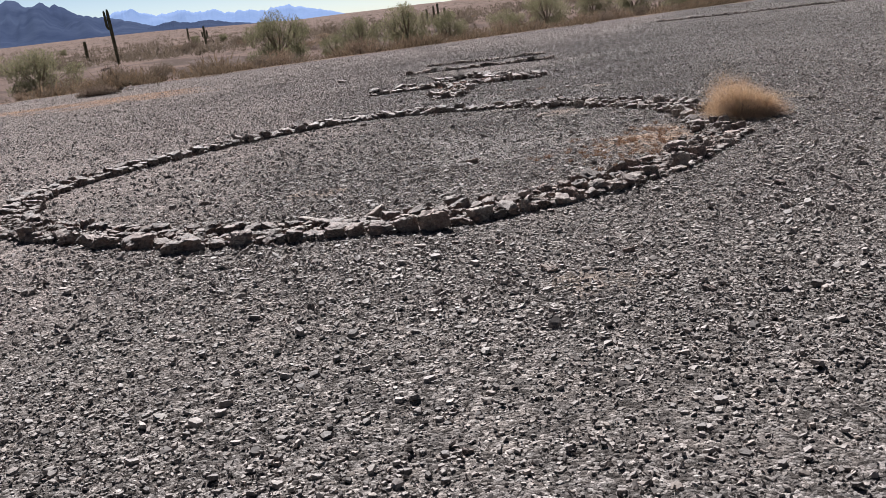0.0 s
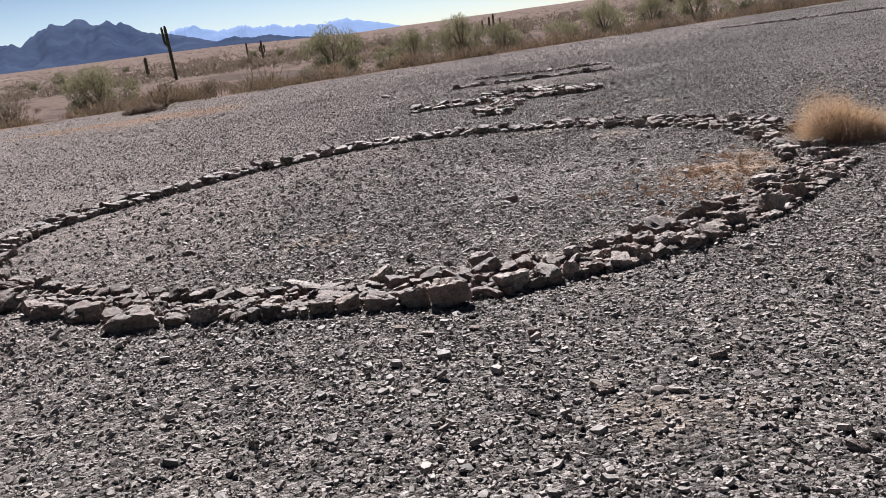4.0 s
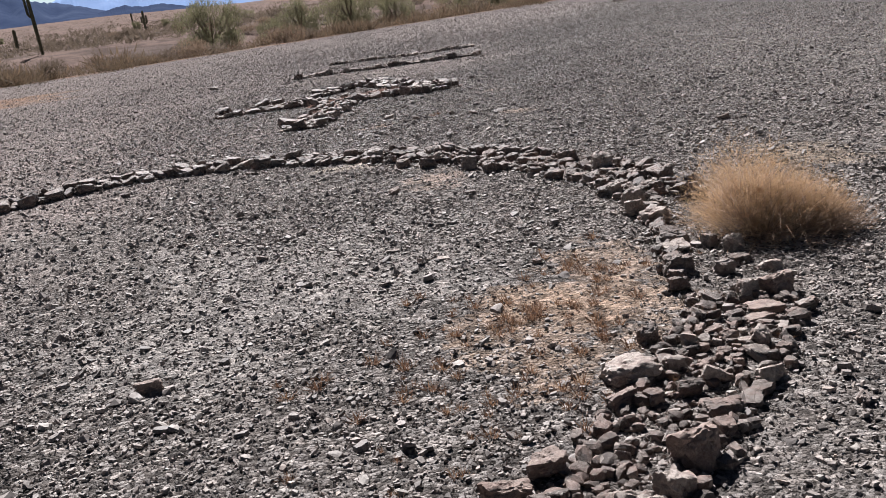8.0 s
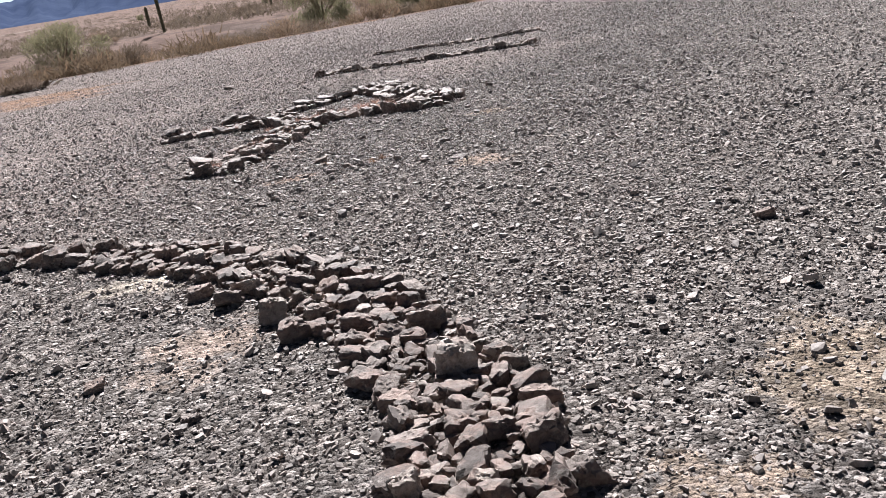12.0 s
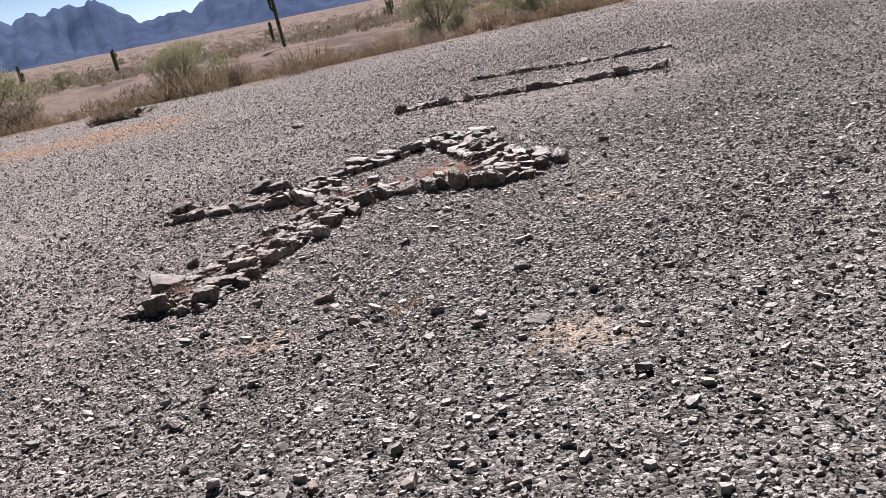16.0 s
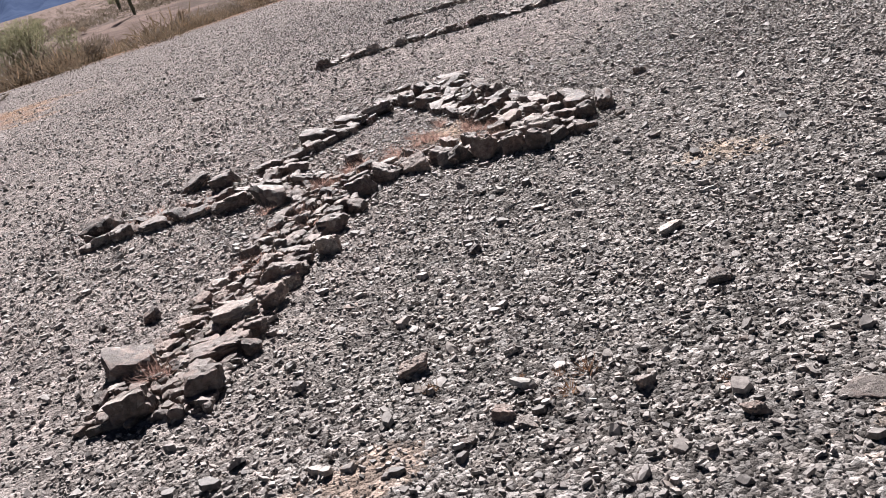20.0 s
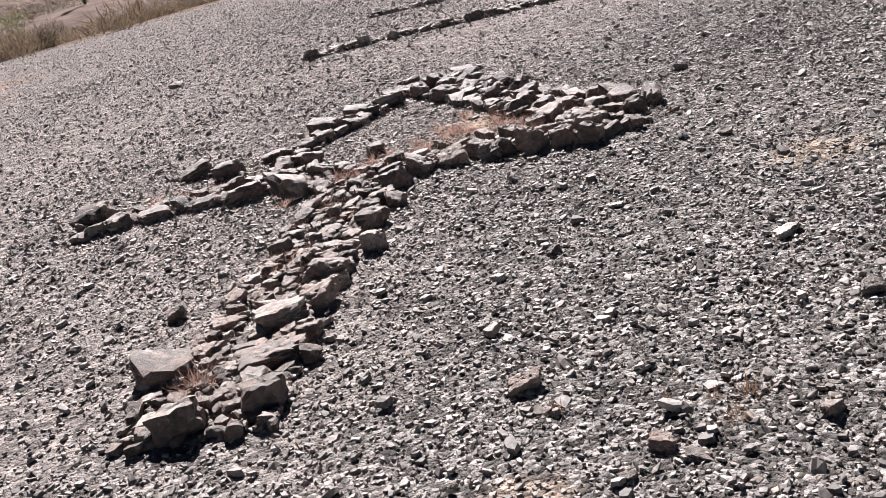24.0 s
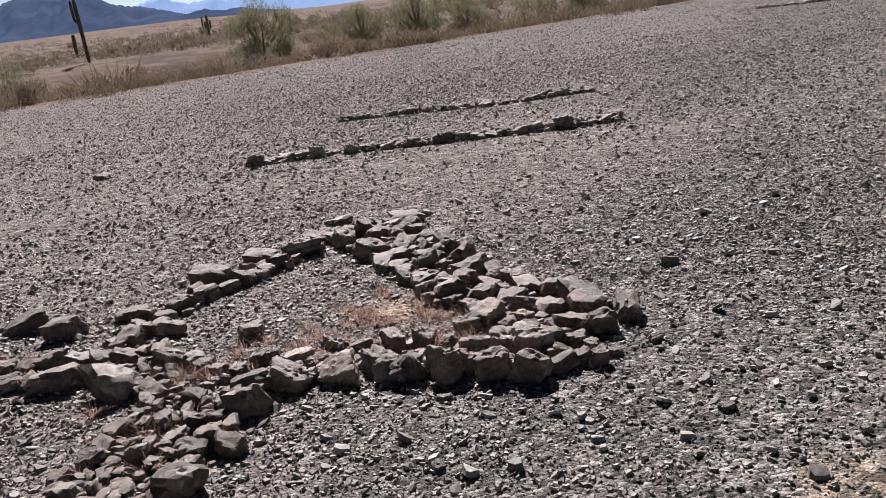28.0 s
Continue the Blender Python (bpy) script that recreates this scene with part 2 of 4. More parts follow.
    plain = ramp(n, noise_tex(n, pos, 0.05, 8, 0.7), [(0.34, (0.075, 0.055, 0.047)), (0.48, (0.2, 0.142, 0.122)), (0.56, (0.11, 0.083, 0.073)), (0.66, (0.19, 0.143, 0.126))])
    # a pale dirt track far out on the plain, from (-298, 491) to (-314, 632)
    track = math_node(n, "ABSOLUTE", math_node(n, "ADD", math_node(n, "ADD", x, math_node(n, "MULTIPLY", y, 0.1135)), 242.3))
    ends = math_node(n, "MULTIPLY", math_node(n, "GREATER_THAN", y, 480.0), math_node(n, "LESS_THAN", y, 660.0))
    track = math_node(n, "MULTIPLY", math_node(n, "LESS_THAN", track, 3.2), ends)
    plain = mix(n, track, plain, (0.24, 0.2, 0.178))
    col = mix(n, ramp(n, fac, [(0.0, (0, 0, 0)), (1.0, (1, 1, 1))]), pave, plain)
    col = mix(n, 1.0, col, (0.945, 1.0, 1.02), "MULTIPLY")
    n.links.new(col, b.inputs["Base Color"])
    h = math_node(n, "ADD", math_node(n, "MULTIPLY", fine.outputs["Distance"], -0.5), math_node(n, "MULTIPLY", noise_tex(n, pos, 120, 3), 0.5))
    h = math_node(n, "ADD", h, math_node(n, "MULTIPLY", hsv.outputs[1], 0.45))
    h = math_node(n, "ADD", h, math_node(n, "MULTIPLY", mid_hsv.outputs[1], 0.25))
    bump(n, b, h, 1.0, 0.03)
    return m


MAT_GROUND = ground_material()


def plant_material(name, stops, thin_share=0.4, rough=0.8):
    m, n, b = material(name, rough, 0.2)
    rnd = n.nodes.new("ShaderNodeNewGeometry").outputs["Random Per Island"]
    oi = n.nodes.new("ShaderNodeObjectInfo").outputs["Random"]
    f = math_node(n, "ADD", math_node(n, "MULTIPLY", rnd, 0.7), math_node(n, "MULTIPLY", oi, 0.3))
    col = ramp(n, f, stops)
    n.links.new(col, b.inputs["Base Color"])
    thin = n.nodes.new("ShaderNodeBsdfTranslucent")
    n.links.new(col, thin.inputs[0])
    both = n.nodes.new("ShaderNodeMixShader")
    both.inputs[0].default_value = thin_share
    n.links.new(b.outputs[0], both.inputs[1])
    n.links.new(thin.outputs[0], both.inputs[2])
    n.links.new(both.outputs[0], n.nodes["Material Output"].inputs[0])
    return m


MAT_STRAW = plant_material("dry_straw_twigs", [(0.0, (0.3, 0.19, 0.11)), (0.5, (0.46, 0.305, 0.18)), (1.0, (0.58, 0.41, 0.25))], 0.5)
MAT_DEAD_TWIG = plant_material("dead_twigs", [(0.0, (0.2, 0.14, 0.1)), (0.5, (0.3, 0.215, 0.16)), (1.0, (0.42, 0.31, 0.235))], 0.55)
MAT_WOOD = plant_material("grey_brown_wood", [(0.0, (0.09, 0.065, 0.05)), (1.0, (0.2, 0.15, 0.115))])
MAT_TUFT = plant_material("red_brown_dry_tuft", [(0.0, (0.09, 0.05, 0.034)), (0.5, (0.17, 0.095, 0.06)), (1.0, (0.28, 0.18, 0.11))])
MAT_PINK_TUFT = plant_material("pinkish_dry_weed", [(0.0, (0.22, 0.13, 0.105)), (0.5, (0.34, 0.215, 0.18)), (1.0, (0.46, 0.33, 0.26))])
MAT_LEAF = plant_material("olive_desert_leaves", [(0.0, (0.1, 0.098, 0.056)), (0.5, (0.17, 0.16, 0.095)), (1.0, (0.26, 0.235, 0.15))])
MAT_BRUSH = plant_material("tan_dry_brush", [(0.0, (0.13, 0.09, 0.064)), (0.5, (0.19, 0.138, 0.1)), (1.0, (0.26, 0.192, 0.138))])
MAT_SCRUB = plant_material("olive_brown_scrub", [(0.0, (0.088, 0.069, 0.052)), (0.5, (0.128, 0.101, 0.077)), (1.0, (0.18, 0.144, 0.112))])
MAT_FRINGE = plant_material("brown_dry_grass", [(0.0, (0.08, 0.058, 0.041)), (0.6, (0.135, 0.1, 0.068)), (1.0, (0.22, 0.14, 0.085))])


def cactus_material():
    m, n, b = material("saguaro_skin", 0.7, 0.3)
    pos = n.nodes.new("ShaderNodeTexCoord").outputs["Object"]
    n.links.new(ramp(n, noise_tex(n, pos, 2.5, 5), [(0.3, (0.05, 0.05, 0.03)), (0.7, (0.11, 0.105, 0.06))]), b.inputs["Base Color"])
    return m


MAT_CACTUS = cactus_material()


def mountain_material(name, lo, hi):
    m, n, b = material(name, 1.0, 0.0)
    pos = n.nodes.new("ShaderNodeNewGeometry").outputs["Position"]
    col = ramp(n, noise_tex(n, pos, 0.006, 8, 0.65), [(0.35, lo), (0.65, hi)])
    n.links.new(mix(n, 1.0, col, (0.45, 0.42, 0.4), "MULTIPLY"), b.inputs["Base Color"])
    # haze painted in: the same blue also glows, as lit air between would
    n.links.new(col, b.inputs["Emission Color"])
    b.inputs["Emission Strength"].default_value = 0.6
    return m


# both ranges carry distance haze in their blue colours and faint glow
MAT_RANGE = mountain_material("haze_blue_range", (0.026, 0.038, 0.076), (0.046, 0.063, 0.11))
MAT_RANGE_FAR = mountain_material("haze_pale_range", (0.13, 0.195, 0.35), (0.16, 0.23, 0.39))


# ---- mesh helpers ----
def mesh_from(name, verts, faces, mat, smooth=False):
    me = bpy.data.meshes.new(name)
    me.from_pydata(verts, [], faces)
    me.materials.append(mat)
    if smooth:
        me.shade_smooth()
    me.update()
    return me


def part(name, me, parent, label=""):
    ob = new(name, me)
    ob.parent = parent
    return tagged(ob, label)


def fast_mesh(name, verts, tmpl_faces, count, nv, mat):
    """A mesh of count alike pieces of nv corners each; faces given once, for one piece."""
    me = bpy.data.meshes.new(name)
    me.vertices.add(count * nv)
    me.vertices.foreach_set("co", verts.astype(np.float32).ravel())
    loops = np.concatenate([np.array(f) for f in tmpl_faces])
    sizes = np.array([len(f) for f in tmpl_faces])
    all_loops = (loops[None, :] + (np.arange(count) * nv)[:, None]).ravel()
    all_sizes = np.tile(sizes, count)
    me.loops.add(len(all_loops))
    me.loops.foreach_set("vertex_index", all_loops.astype(np.int32))
    me.polygons.add(len(all_sizes))
    me.polygons.foreach_set("loop_start", np.r_[0, np.cumsum(all_sizes)[:-1]].astype(np.int32))
    me.update(calc_edges=True)
    me.shade_flat()
    me.materials.append(mat)
    return me


# ---- the ground, one sheet to the horizon ----
CX, CY = 1.0, 10.0


def ground_z(x, y):
    """Height of the ground: a flat terrace, a shallow wash past its edge, then a plain that climbs gently."""
    x, y = np.asarray(x, float), np.asarray(y, float)
    d = np.hypot(x, y)
    past = y - 0.62 * x - 56

    def step(lo, hi):
        f = np.clip((past - lo) / (hi - lo), 0, 1)
        return f * f * (3 - 2 * f)

    dip = -1.3 * step(0, 26) * (1 - step(54, 82)) + 0.9 * step(56, 88)
    rise = np.clip(d - 126, 0, None) * step(40, 90)
    bear = np.clip((np.arctan2(x, y) + 0.27) / 0.17, 0, 1)
    up = (0.0165 - 0.0058 * bear * bear * (3 - 2 * bear)) * rise + np.clip(rise, 0, 320) ** 2 * 0.0000135 + np.clip(rise - 320, 0, None) * 0.0088
    near = 0.008 * np.sin(x * 1.7 + 0.6 * y) * np.cos(y * 1.3 - 0.4 * x)
    return near + dip + up


def build_ground():
    radii = np.r_[0.0, np.geomspace(0.4, 4700, 190)]
    nang = 240
    verts, faces = [(CX, CY, float(ground_z(CX, CY)))], []
    for r in radii[1:]:
        a = np.arange(nang) * 2 * np.pi / nang
        xs, ys = CX + r * np.cos(a), CY + r * np.sin(a)
        zs = ground_z(xs, ys)
        if r > 90:
            zs = zs + np.array([0.0012 * r * noise.noise((p * 0.012, q * 0.012, 3.0)) for p, q in zip(xs, ys)])
        verts += list(zip(xs.tolist(), ys.tolist(), zs.tolist()))
    for j in range(nang):
        faces.append((0, 1 + j, 1 + (j + 1) % nang))
    for i in range(len(radii) - 2):
        a0, b0 = 1 + i * nang, 1 + (i + 1) * nang
        for j in range(nang):
            k = (j + 1) % nang
            faces.append((a0 + j, b0 + j, b0 + k, a0 + k))
    ob = new("ground", mesh_from("ground", verts, faces, MAT_GROUND, True))
    return tagged(ob, "pinkish grey desert pavement running into a tan plain", "ground", kind="structure")


build_ground()


# ---- distant mountains ----
def build_range(name, mat, label, dist, depth, b0, b1, peaks, seed, rough):
    """A ridge round the horizon: peaks are (bearing, degrees of height, half width in degrees)."""
    verts, faces, n, rows = [], [], 420, 9
    for i in range(n + 1):
        bearing = b0 + (b1 - b0) * i / n
        h = 0.0
        for c, top, w in peaks:
            h = max(h, top * max(0.0, 1 - (abs(bearing - c) / w) ** 1.25))
        h += (0.12 * noise.fractal((bearing * 2.3, seed + 2, 0), 0.7, 2.2, 6) - 0.1 * abs(noise.noise((bearing * 1.9, seed + 9, 0)))) * min(1.0, h)
        h *= 1 + rough * noise.fractal((bearing * 0.9, seed, 0), 0.9, 2.2, 6)
        top = dist * math.tan(radians(max(0.0, h)))
        fade = min(1.0, (bearing - b0) / 2, (b1 - bearing) / 2)
        for k in range(rows):
            f = k / (rows - 1)
            d = dist - depth * (1 - f)
            fold = 0.4 * math.sin(f * math.pi) * noise.fractal((bearing * 0.8, f * 1.4, seed + 5), 1.1, 2.1, 4)
            z = top * max(0.0, f ** 1.5 + fold * (0.5 + f)) if k < rows - 1 else top
            base = float(ground_z(d * math.sin(radians(bearing)), d * math.cos(radians(bearing))))
            verts.append((d * math.sin(radians(bearing)), d * math.cos(radians(bearing)), base + z * max(0, fade) - (8 if k == 0 else 0)))
        verts.append((dist * 1.05 * math.sin(radians(bearing)), dist * 1.05 * math.cos(radians(bearing)), 0))
    m = rows + 1
    for i in range(n):
        for k in range(m - 1):
            a = i * m + k
            faces.append((a, a + m, a + m + 1, a + 1))
    ob = new(name, mesh_from(name, verts, faces, mat, True))
    return tagged(ob, label, "mountains", kind="structure")


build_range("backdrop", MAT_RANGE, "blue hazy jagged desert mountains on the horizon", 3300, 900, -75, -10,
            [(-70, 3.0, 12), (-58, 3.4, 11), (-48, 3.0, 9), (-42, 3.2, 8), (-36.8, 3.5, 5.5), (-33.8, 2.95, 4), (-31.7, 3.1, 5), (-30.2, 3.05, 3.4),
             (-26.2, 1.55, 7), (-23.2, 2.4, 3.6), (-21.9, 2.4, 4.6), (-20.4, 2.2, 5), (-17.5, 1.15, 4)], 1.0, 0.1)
build_range("backdrop", MAT_RANGE_FAR, "far range of mountains on the horizon, tinted pale blue for haze", 4200, 500, -22, 1,
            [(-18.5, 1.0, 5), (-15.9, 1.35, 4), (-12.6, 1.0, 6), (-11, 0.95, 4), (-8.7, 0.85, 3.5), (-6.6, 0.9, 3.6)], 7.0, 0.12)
build_range("backdrop", MAT_RANGE, "small dark hills before the far range, tinted blue for haze", 2700, 250, -17, -7, [(-13.2, 0.5, 2.4), (-11.4, 0.42, 2.6), (-9.8, 0.2, 1.8)], 12.0, 0.1)
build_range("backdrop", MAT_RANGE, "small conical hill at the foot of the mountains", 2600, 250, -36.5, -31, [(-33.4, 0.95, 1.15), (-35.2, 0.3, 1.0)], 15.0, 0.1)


# ---- stones ----
def rock_mesh(seed, mat, level=3, keen=20.0):
    """A weathered angular stone in a unit box: uneven flat faces that meet in worn edges, finely chipped."""
    r = np.random.RandomState(seed)
    normals, dists = [], []
    for axis in ((1, 0, 0), (-1, 0, 0), (0, 1, 0), (0, -1, 0), (0, 0, 1), (0, 0, -1)):
        v = np.array(axis) + r.normal(0, 1, 3) * ((0.24, 0.24, 0.09) if axis[2] == 0 else (0.16, 0.16, 0.1))
        normals.append(v / np.linalg.norm(v))
        dists.append(r.uniform(0.36, 0.5))
    for _ in range(r.randint(2, 5)):
        v = r.normal(0, 1, 3) * (1, 1, 0.3 if r.uniform() < 0.7 else 1.2)
        normals.append(v / np.linalg.norm(v))
        dists.append(r.uniform(0.42, 0.6))
    normals, dists = np.array(normals), np.array(dists)
    bm = bmesh.new()
    bmesh.ops.create_icosphere(bm, subdivisions=level, radius=1.0)
    d = np.array([v.co.normalized()[:] for v in bm.verts])
    rad = (np.clip(d @ normals.T / dists, 0, None) ** keen).sum(1) ** (-1 / keen)
    chip = np.array([0.09 * noise.noise(Vector(p) * 2.1 + Vector((seed, 0, 0))) + (0.075 * noise.noise(Vector(p) * 5.5 + Vector((0, seed, 0)))
                     - 0.05 * abs(noise.noise(Vector(p) * 8 + Vector((0, 0, seed)))) + 0.02 * noise.noise(Vector(p) * 17) if level > 2 else 0.0) for p in d])
    p = d * (rad + chip)[:, None]
    lo, hi = p.min(0), p.max(0)
    p = (p - (lo + hi) / 2) / (hi - lo)
    for v, q in zip(bm.verts, p):
        v.co = q
    me = bpy.data.meshes.new("stone")
    bm.to_mesh(me)
    bm.free()
    me.materials.append(mat)
    if level > 2:
        me.shade_smooth()
        me.set_sharp_from_angle(angle=radians(34 if level > 3 else 24))
    return me


STONES = [rock_mesh(s, MAT_STONES[(0, 1, 2, 4, 1, 3, 3, 2, 4)[s % 9]]) for s in range(36)]
CRAGS = [rock_mesh(300 + s, MAT_STONES[(0, 1, 2, 4, 1, 3, 3, 2, 4)[s % 9]], 4, 16) for s in range(36)]
BOULDERS = [rock_mesh(500 + s, MAT_STONES[(2, 3, 1, 4, 4, 3, 1, 2)[s % 8]], 4, 15) for s in range(32)]
RUBBLE = [rock_mesh(700 + s, MAT_STONE_FAR, 3, 18) for s in range(24)]
SMALL_RUBBLE = [rock_mesh(740 + s, MAT_STONE_FAR, 2, 18) for s in range(24)]
DARKS = [rock_mesh(100 + s, MAT_DARK) for s in range(10)]
rng = random.Random(5)


def along(line, s):
    """The point and direction at the share s of a bent line."""
    seg = [math.dist(a, b) for a, b in zip(line, line[1:])]
    left = s * sum(seg)
    for (a, b), d in zip(zip(line, line[1:]), seg):
        if left <= d or b is line[-1]:
            f = min(1.0, left / d)
            return (a[0] + (b[0] - a[0]) * f, a[1] + (b[1] - a[1]) * f), math.atan2(b[1] - a[1], b[0] - a[0])
        left -= d


def length(line):
    return sum(math.dist(a, b) for a, b in zip(line, line[1:]))


def smooth_line(line, steps=6):
    out = []
    p = [line[0], *line, line[-1]]
    for i in range(1, len(p) - 2):
        for k in range(steps):
            t = k / steps
            q = []
            for c in (0, 1):
                a, b, d, e = (p[i + j][c] for j in (-1, 0, 1, 2))
                q.append(0.5 * (2 * b + (d - a) * t + (2 * a - 5 * b + 4 * d - e) * t * t + (3 * b - a - 3 * d + e) * t ** 3))
            out.append(tuple(q))
    return out + [line[-1]]


def fill_band(line, width, big, small, taken, rows=None, fill=1.0, stray=0.6):
    """Stones along a band: big ones in edge rows, small ones between. Gives rows (x, y, l, w, h, turn)."""
    out, L = [], length(line)

    def free(x, y, r, slack):
        return all((x - a) ** 2 + (y - b) ** 2 > ((r + c) * slack) ** 2 for a, b, c in taken)

    offsets = rows or ((-0.38, 0.38) if width > 0.3 else (0.0,))
    for off in offsets:
        s = 0.0
        while s < L:
            l = rng.uniform(*big)
            (x, y), a = along(line, min(1, (s + l / 2) / L))
            o = off * width + rng.gauss(0, 0.06) * width
            x, y = x - math.sin(a) * o, y + math.cos(a) * o
            w = l * rng.uniform(0.6, 0.9)
            if free(x, y, l * 0.42, 0.62):
                taken.append((x, y, l * 0.42))
                out.append((x, y, l, w, l * rng.uniform(0.42, 0.68), a + rng.gauss(0, stray)))
            s += l * rng.uniform(0.7, 0.95)
    for _ in range(int(L * width * 150 * fill)):
        l = rng.uniform(*small)
        (x, y), a = along(line, rng.random())
        o = rng.uniform(-0.5, 0.5) * width
        x, y = x - math.sin(a) * o, y + math.cos(a) * o
        if free(x, y, l * 0.42, 0.55):
            taken.append((x, y, l * 0.42))
            out.append((x, y, l, l * rng.uniform(0.5, 0.9), l * rng.uniform(0.4, 0.7), rng.uniform(0, 6.3)))
    return out


def stone_matrix(x, y, l, w, h, turn, tilt=0.16, sink=0.3):
    z = float(ground_z(x, y)) + h * (0.5 - sink * 0.5)
    return Matrix.Translation((x, y, z)) @ Euler((rng.gauss(0, tilt), rng.gauss(0, tilt), turn)).to_matrix().to_4x4() @ Matrix.Diagonal((l * 0.98, w * 0.98, h * 1.05, 1))


def lay_stones(thing, rows, limit=300, near=None, pick=None):
    """The stones of a thing: the nearest as parts of their own, the rest as one joined part."""
    if near:
        rows = sorted(rows, key=lambda r: min(math.dist(r[:2], p) for p in near))
    for row in rows[:limit]:
        ob = new("stone", rng.choice(pick or (BOULDERS if row[2] > 0.15 else CRAGS if row[2] > 0.1 else STONES)))
        ob.parent = thing
        ob.matrix_basis = thing.matrix_basis.inverted() @ stone_matrix(*row)
    rest = rows[limit:]
    if rest:
        verts, faces = [], []
        for row in rest:
            me, m, base = (RUBBLE if row[2] > 0.085 else SMALL_RUBBLE)[rng.randrange(24)], stone_matrix(*row), len(verts)
            verts += [tuple(m @ v.co) for v in me.vertices]
            faces += [tuple(base + i for i in p.vertices) for p in me.polygons]
        me = mesh_from("stone_rubble", verts, faces, MAT_STONE_FAR, True)
        me.set_sharp_from_angle(angle=radians(24))
        ob = new("stone_rubble", me)
        ob.parent = thing
        ob.matrix_basis = thing.matrix_basis.inverted()
        tagged(ob, kind="stuff")


def thing(name, x, y, label, category, group=""):
    ob = new(name)
    ob.matrix_basis = Matrix.Translation((x, y, float(ground_z(x, y))))
    return tagged(ob, label, category, group)


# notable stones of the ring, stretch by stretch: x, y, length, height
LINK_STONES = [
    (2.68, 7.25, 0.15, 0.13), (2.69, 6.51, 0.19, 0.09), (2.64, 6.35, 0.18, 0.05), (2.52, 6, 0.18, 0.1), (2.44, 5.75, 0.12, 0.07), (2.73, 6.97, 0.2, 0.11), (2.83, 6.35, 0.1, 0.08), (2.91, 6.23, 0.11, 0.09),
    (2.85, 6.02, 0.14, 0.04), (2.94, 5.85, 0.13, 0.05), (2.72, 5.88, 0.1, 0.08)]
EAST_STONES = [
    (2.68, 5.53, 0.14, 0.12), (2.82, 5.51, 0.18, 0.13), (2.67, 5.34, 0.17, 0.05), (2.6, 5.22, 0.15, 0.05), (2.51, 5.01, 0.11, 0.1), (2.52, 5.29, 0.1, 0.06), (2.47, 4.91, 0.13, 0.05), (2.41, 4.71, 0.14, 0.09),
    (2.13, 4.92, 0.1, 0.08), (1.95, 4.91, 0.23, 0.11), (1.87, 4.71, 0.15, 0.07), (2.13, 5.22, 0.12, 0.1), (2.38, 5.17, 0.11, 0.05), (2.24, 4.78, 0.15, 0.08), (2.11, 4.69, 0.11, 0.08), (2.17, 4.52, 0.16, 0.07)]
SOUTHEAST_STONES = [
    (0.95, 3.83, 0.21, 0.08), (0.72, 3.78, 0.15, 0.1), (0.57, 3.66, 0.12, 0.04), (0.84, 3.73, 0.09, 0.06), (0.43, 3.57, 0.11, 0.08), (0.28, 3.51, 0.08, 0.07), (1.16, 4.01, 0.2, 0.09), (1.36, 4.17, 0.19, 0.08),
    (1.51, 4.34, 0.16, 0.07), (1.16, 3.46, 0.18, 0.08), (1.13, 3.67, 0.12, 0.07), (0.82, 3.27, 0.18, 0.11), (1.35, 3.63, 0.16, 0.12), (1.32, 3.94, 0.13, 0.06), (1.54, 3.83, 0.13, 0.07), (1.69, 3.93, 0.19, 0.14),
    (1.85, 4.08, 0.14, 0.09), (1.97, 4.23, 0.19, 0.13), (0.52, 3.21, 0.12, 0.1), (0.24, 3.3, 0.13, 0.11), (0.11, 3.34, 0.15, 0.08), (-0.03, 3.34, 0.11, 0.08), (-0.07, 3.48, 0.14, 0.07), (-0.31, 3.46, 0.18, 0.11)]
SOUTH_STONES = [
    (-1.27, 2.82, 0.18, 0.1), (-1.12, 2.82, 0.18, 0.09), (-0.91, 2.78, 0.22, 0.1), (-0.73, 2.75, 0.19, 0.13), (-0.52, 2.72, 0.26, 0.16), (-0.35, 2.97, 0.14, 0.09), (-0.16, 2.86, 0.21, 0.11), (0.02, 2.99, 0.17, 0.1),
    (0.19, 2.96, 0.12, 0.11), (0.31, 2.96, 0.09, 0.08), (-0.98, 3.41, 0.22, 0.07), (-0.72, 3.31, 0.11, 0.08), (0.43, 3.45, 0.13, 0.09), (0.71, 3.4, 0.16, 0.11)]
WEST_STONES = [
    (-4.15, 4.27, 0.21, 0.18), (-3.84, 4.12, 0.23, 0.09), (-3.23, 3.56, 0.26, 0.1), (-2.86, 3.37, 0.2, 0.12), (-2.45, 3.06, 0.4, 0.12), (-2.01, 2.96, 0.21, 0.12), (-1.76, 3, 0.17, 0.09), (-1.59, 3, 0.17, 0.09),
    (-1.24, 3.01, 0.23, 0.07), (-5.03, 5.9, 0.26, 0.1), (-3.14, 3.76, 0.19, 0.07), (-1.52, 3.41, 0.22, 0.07)]
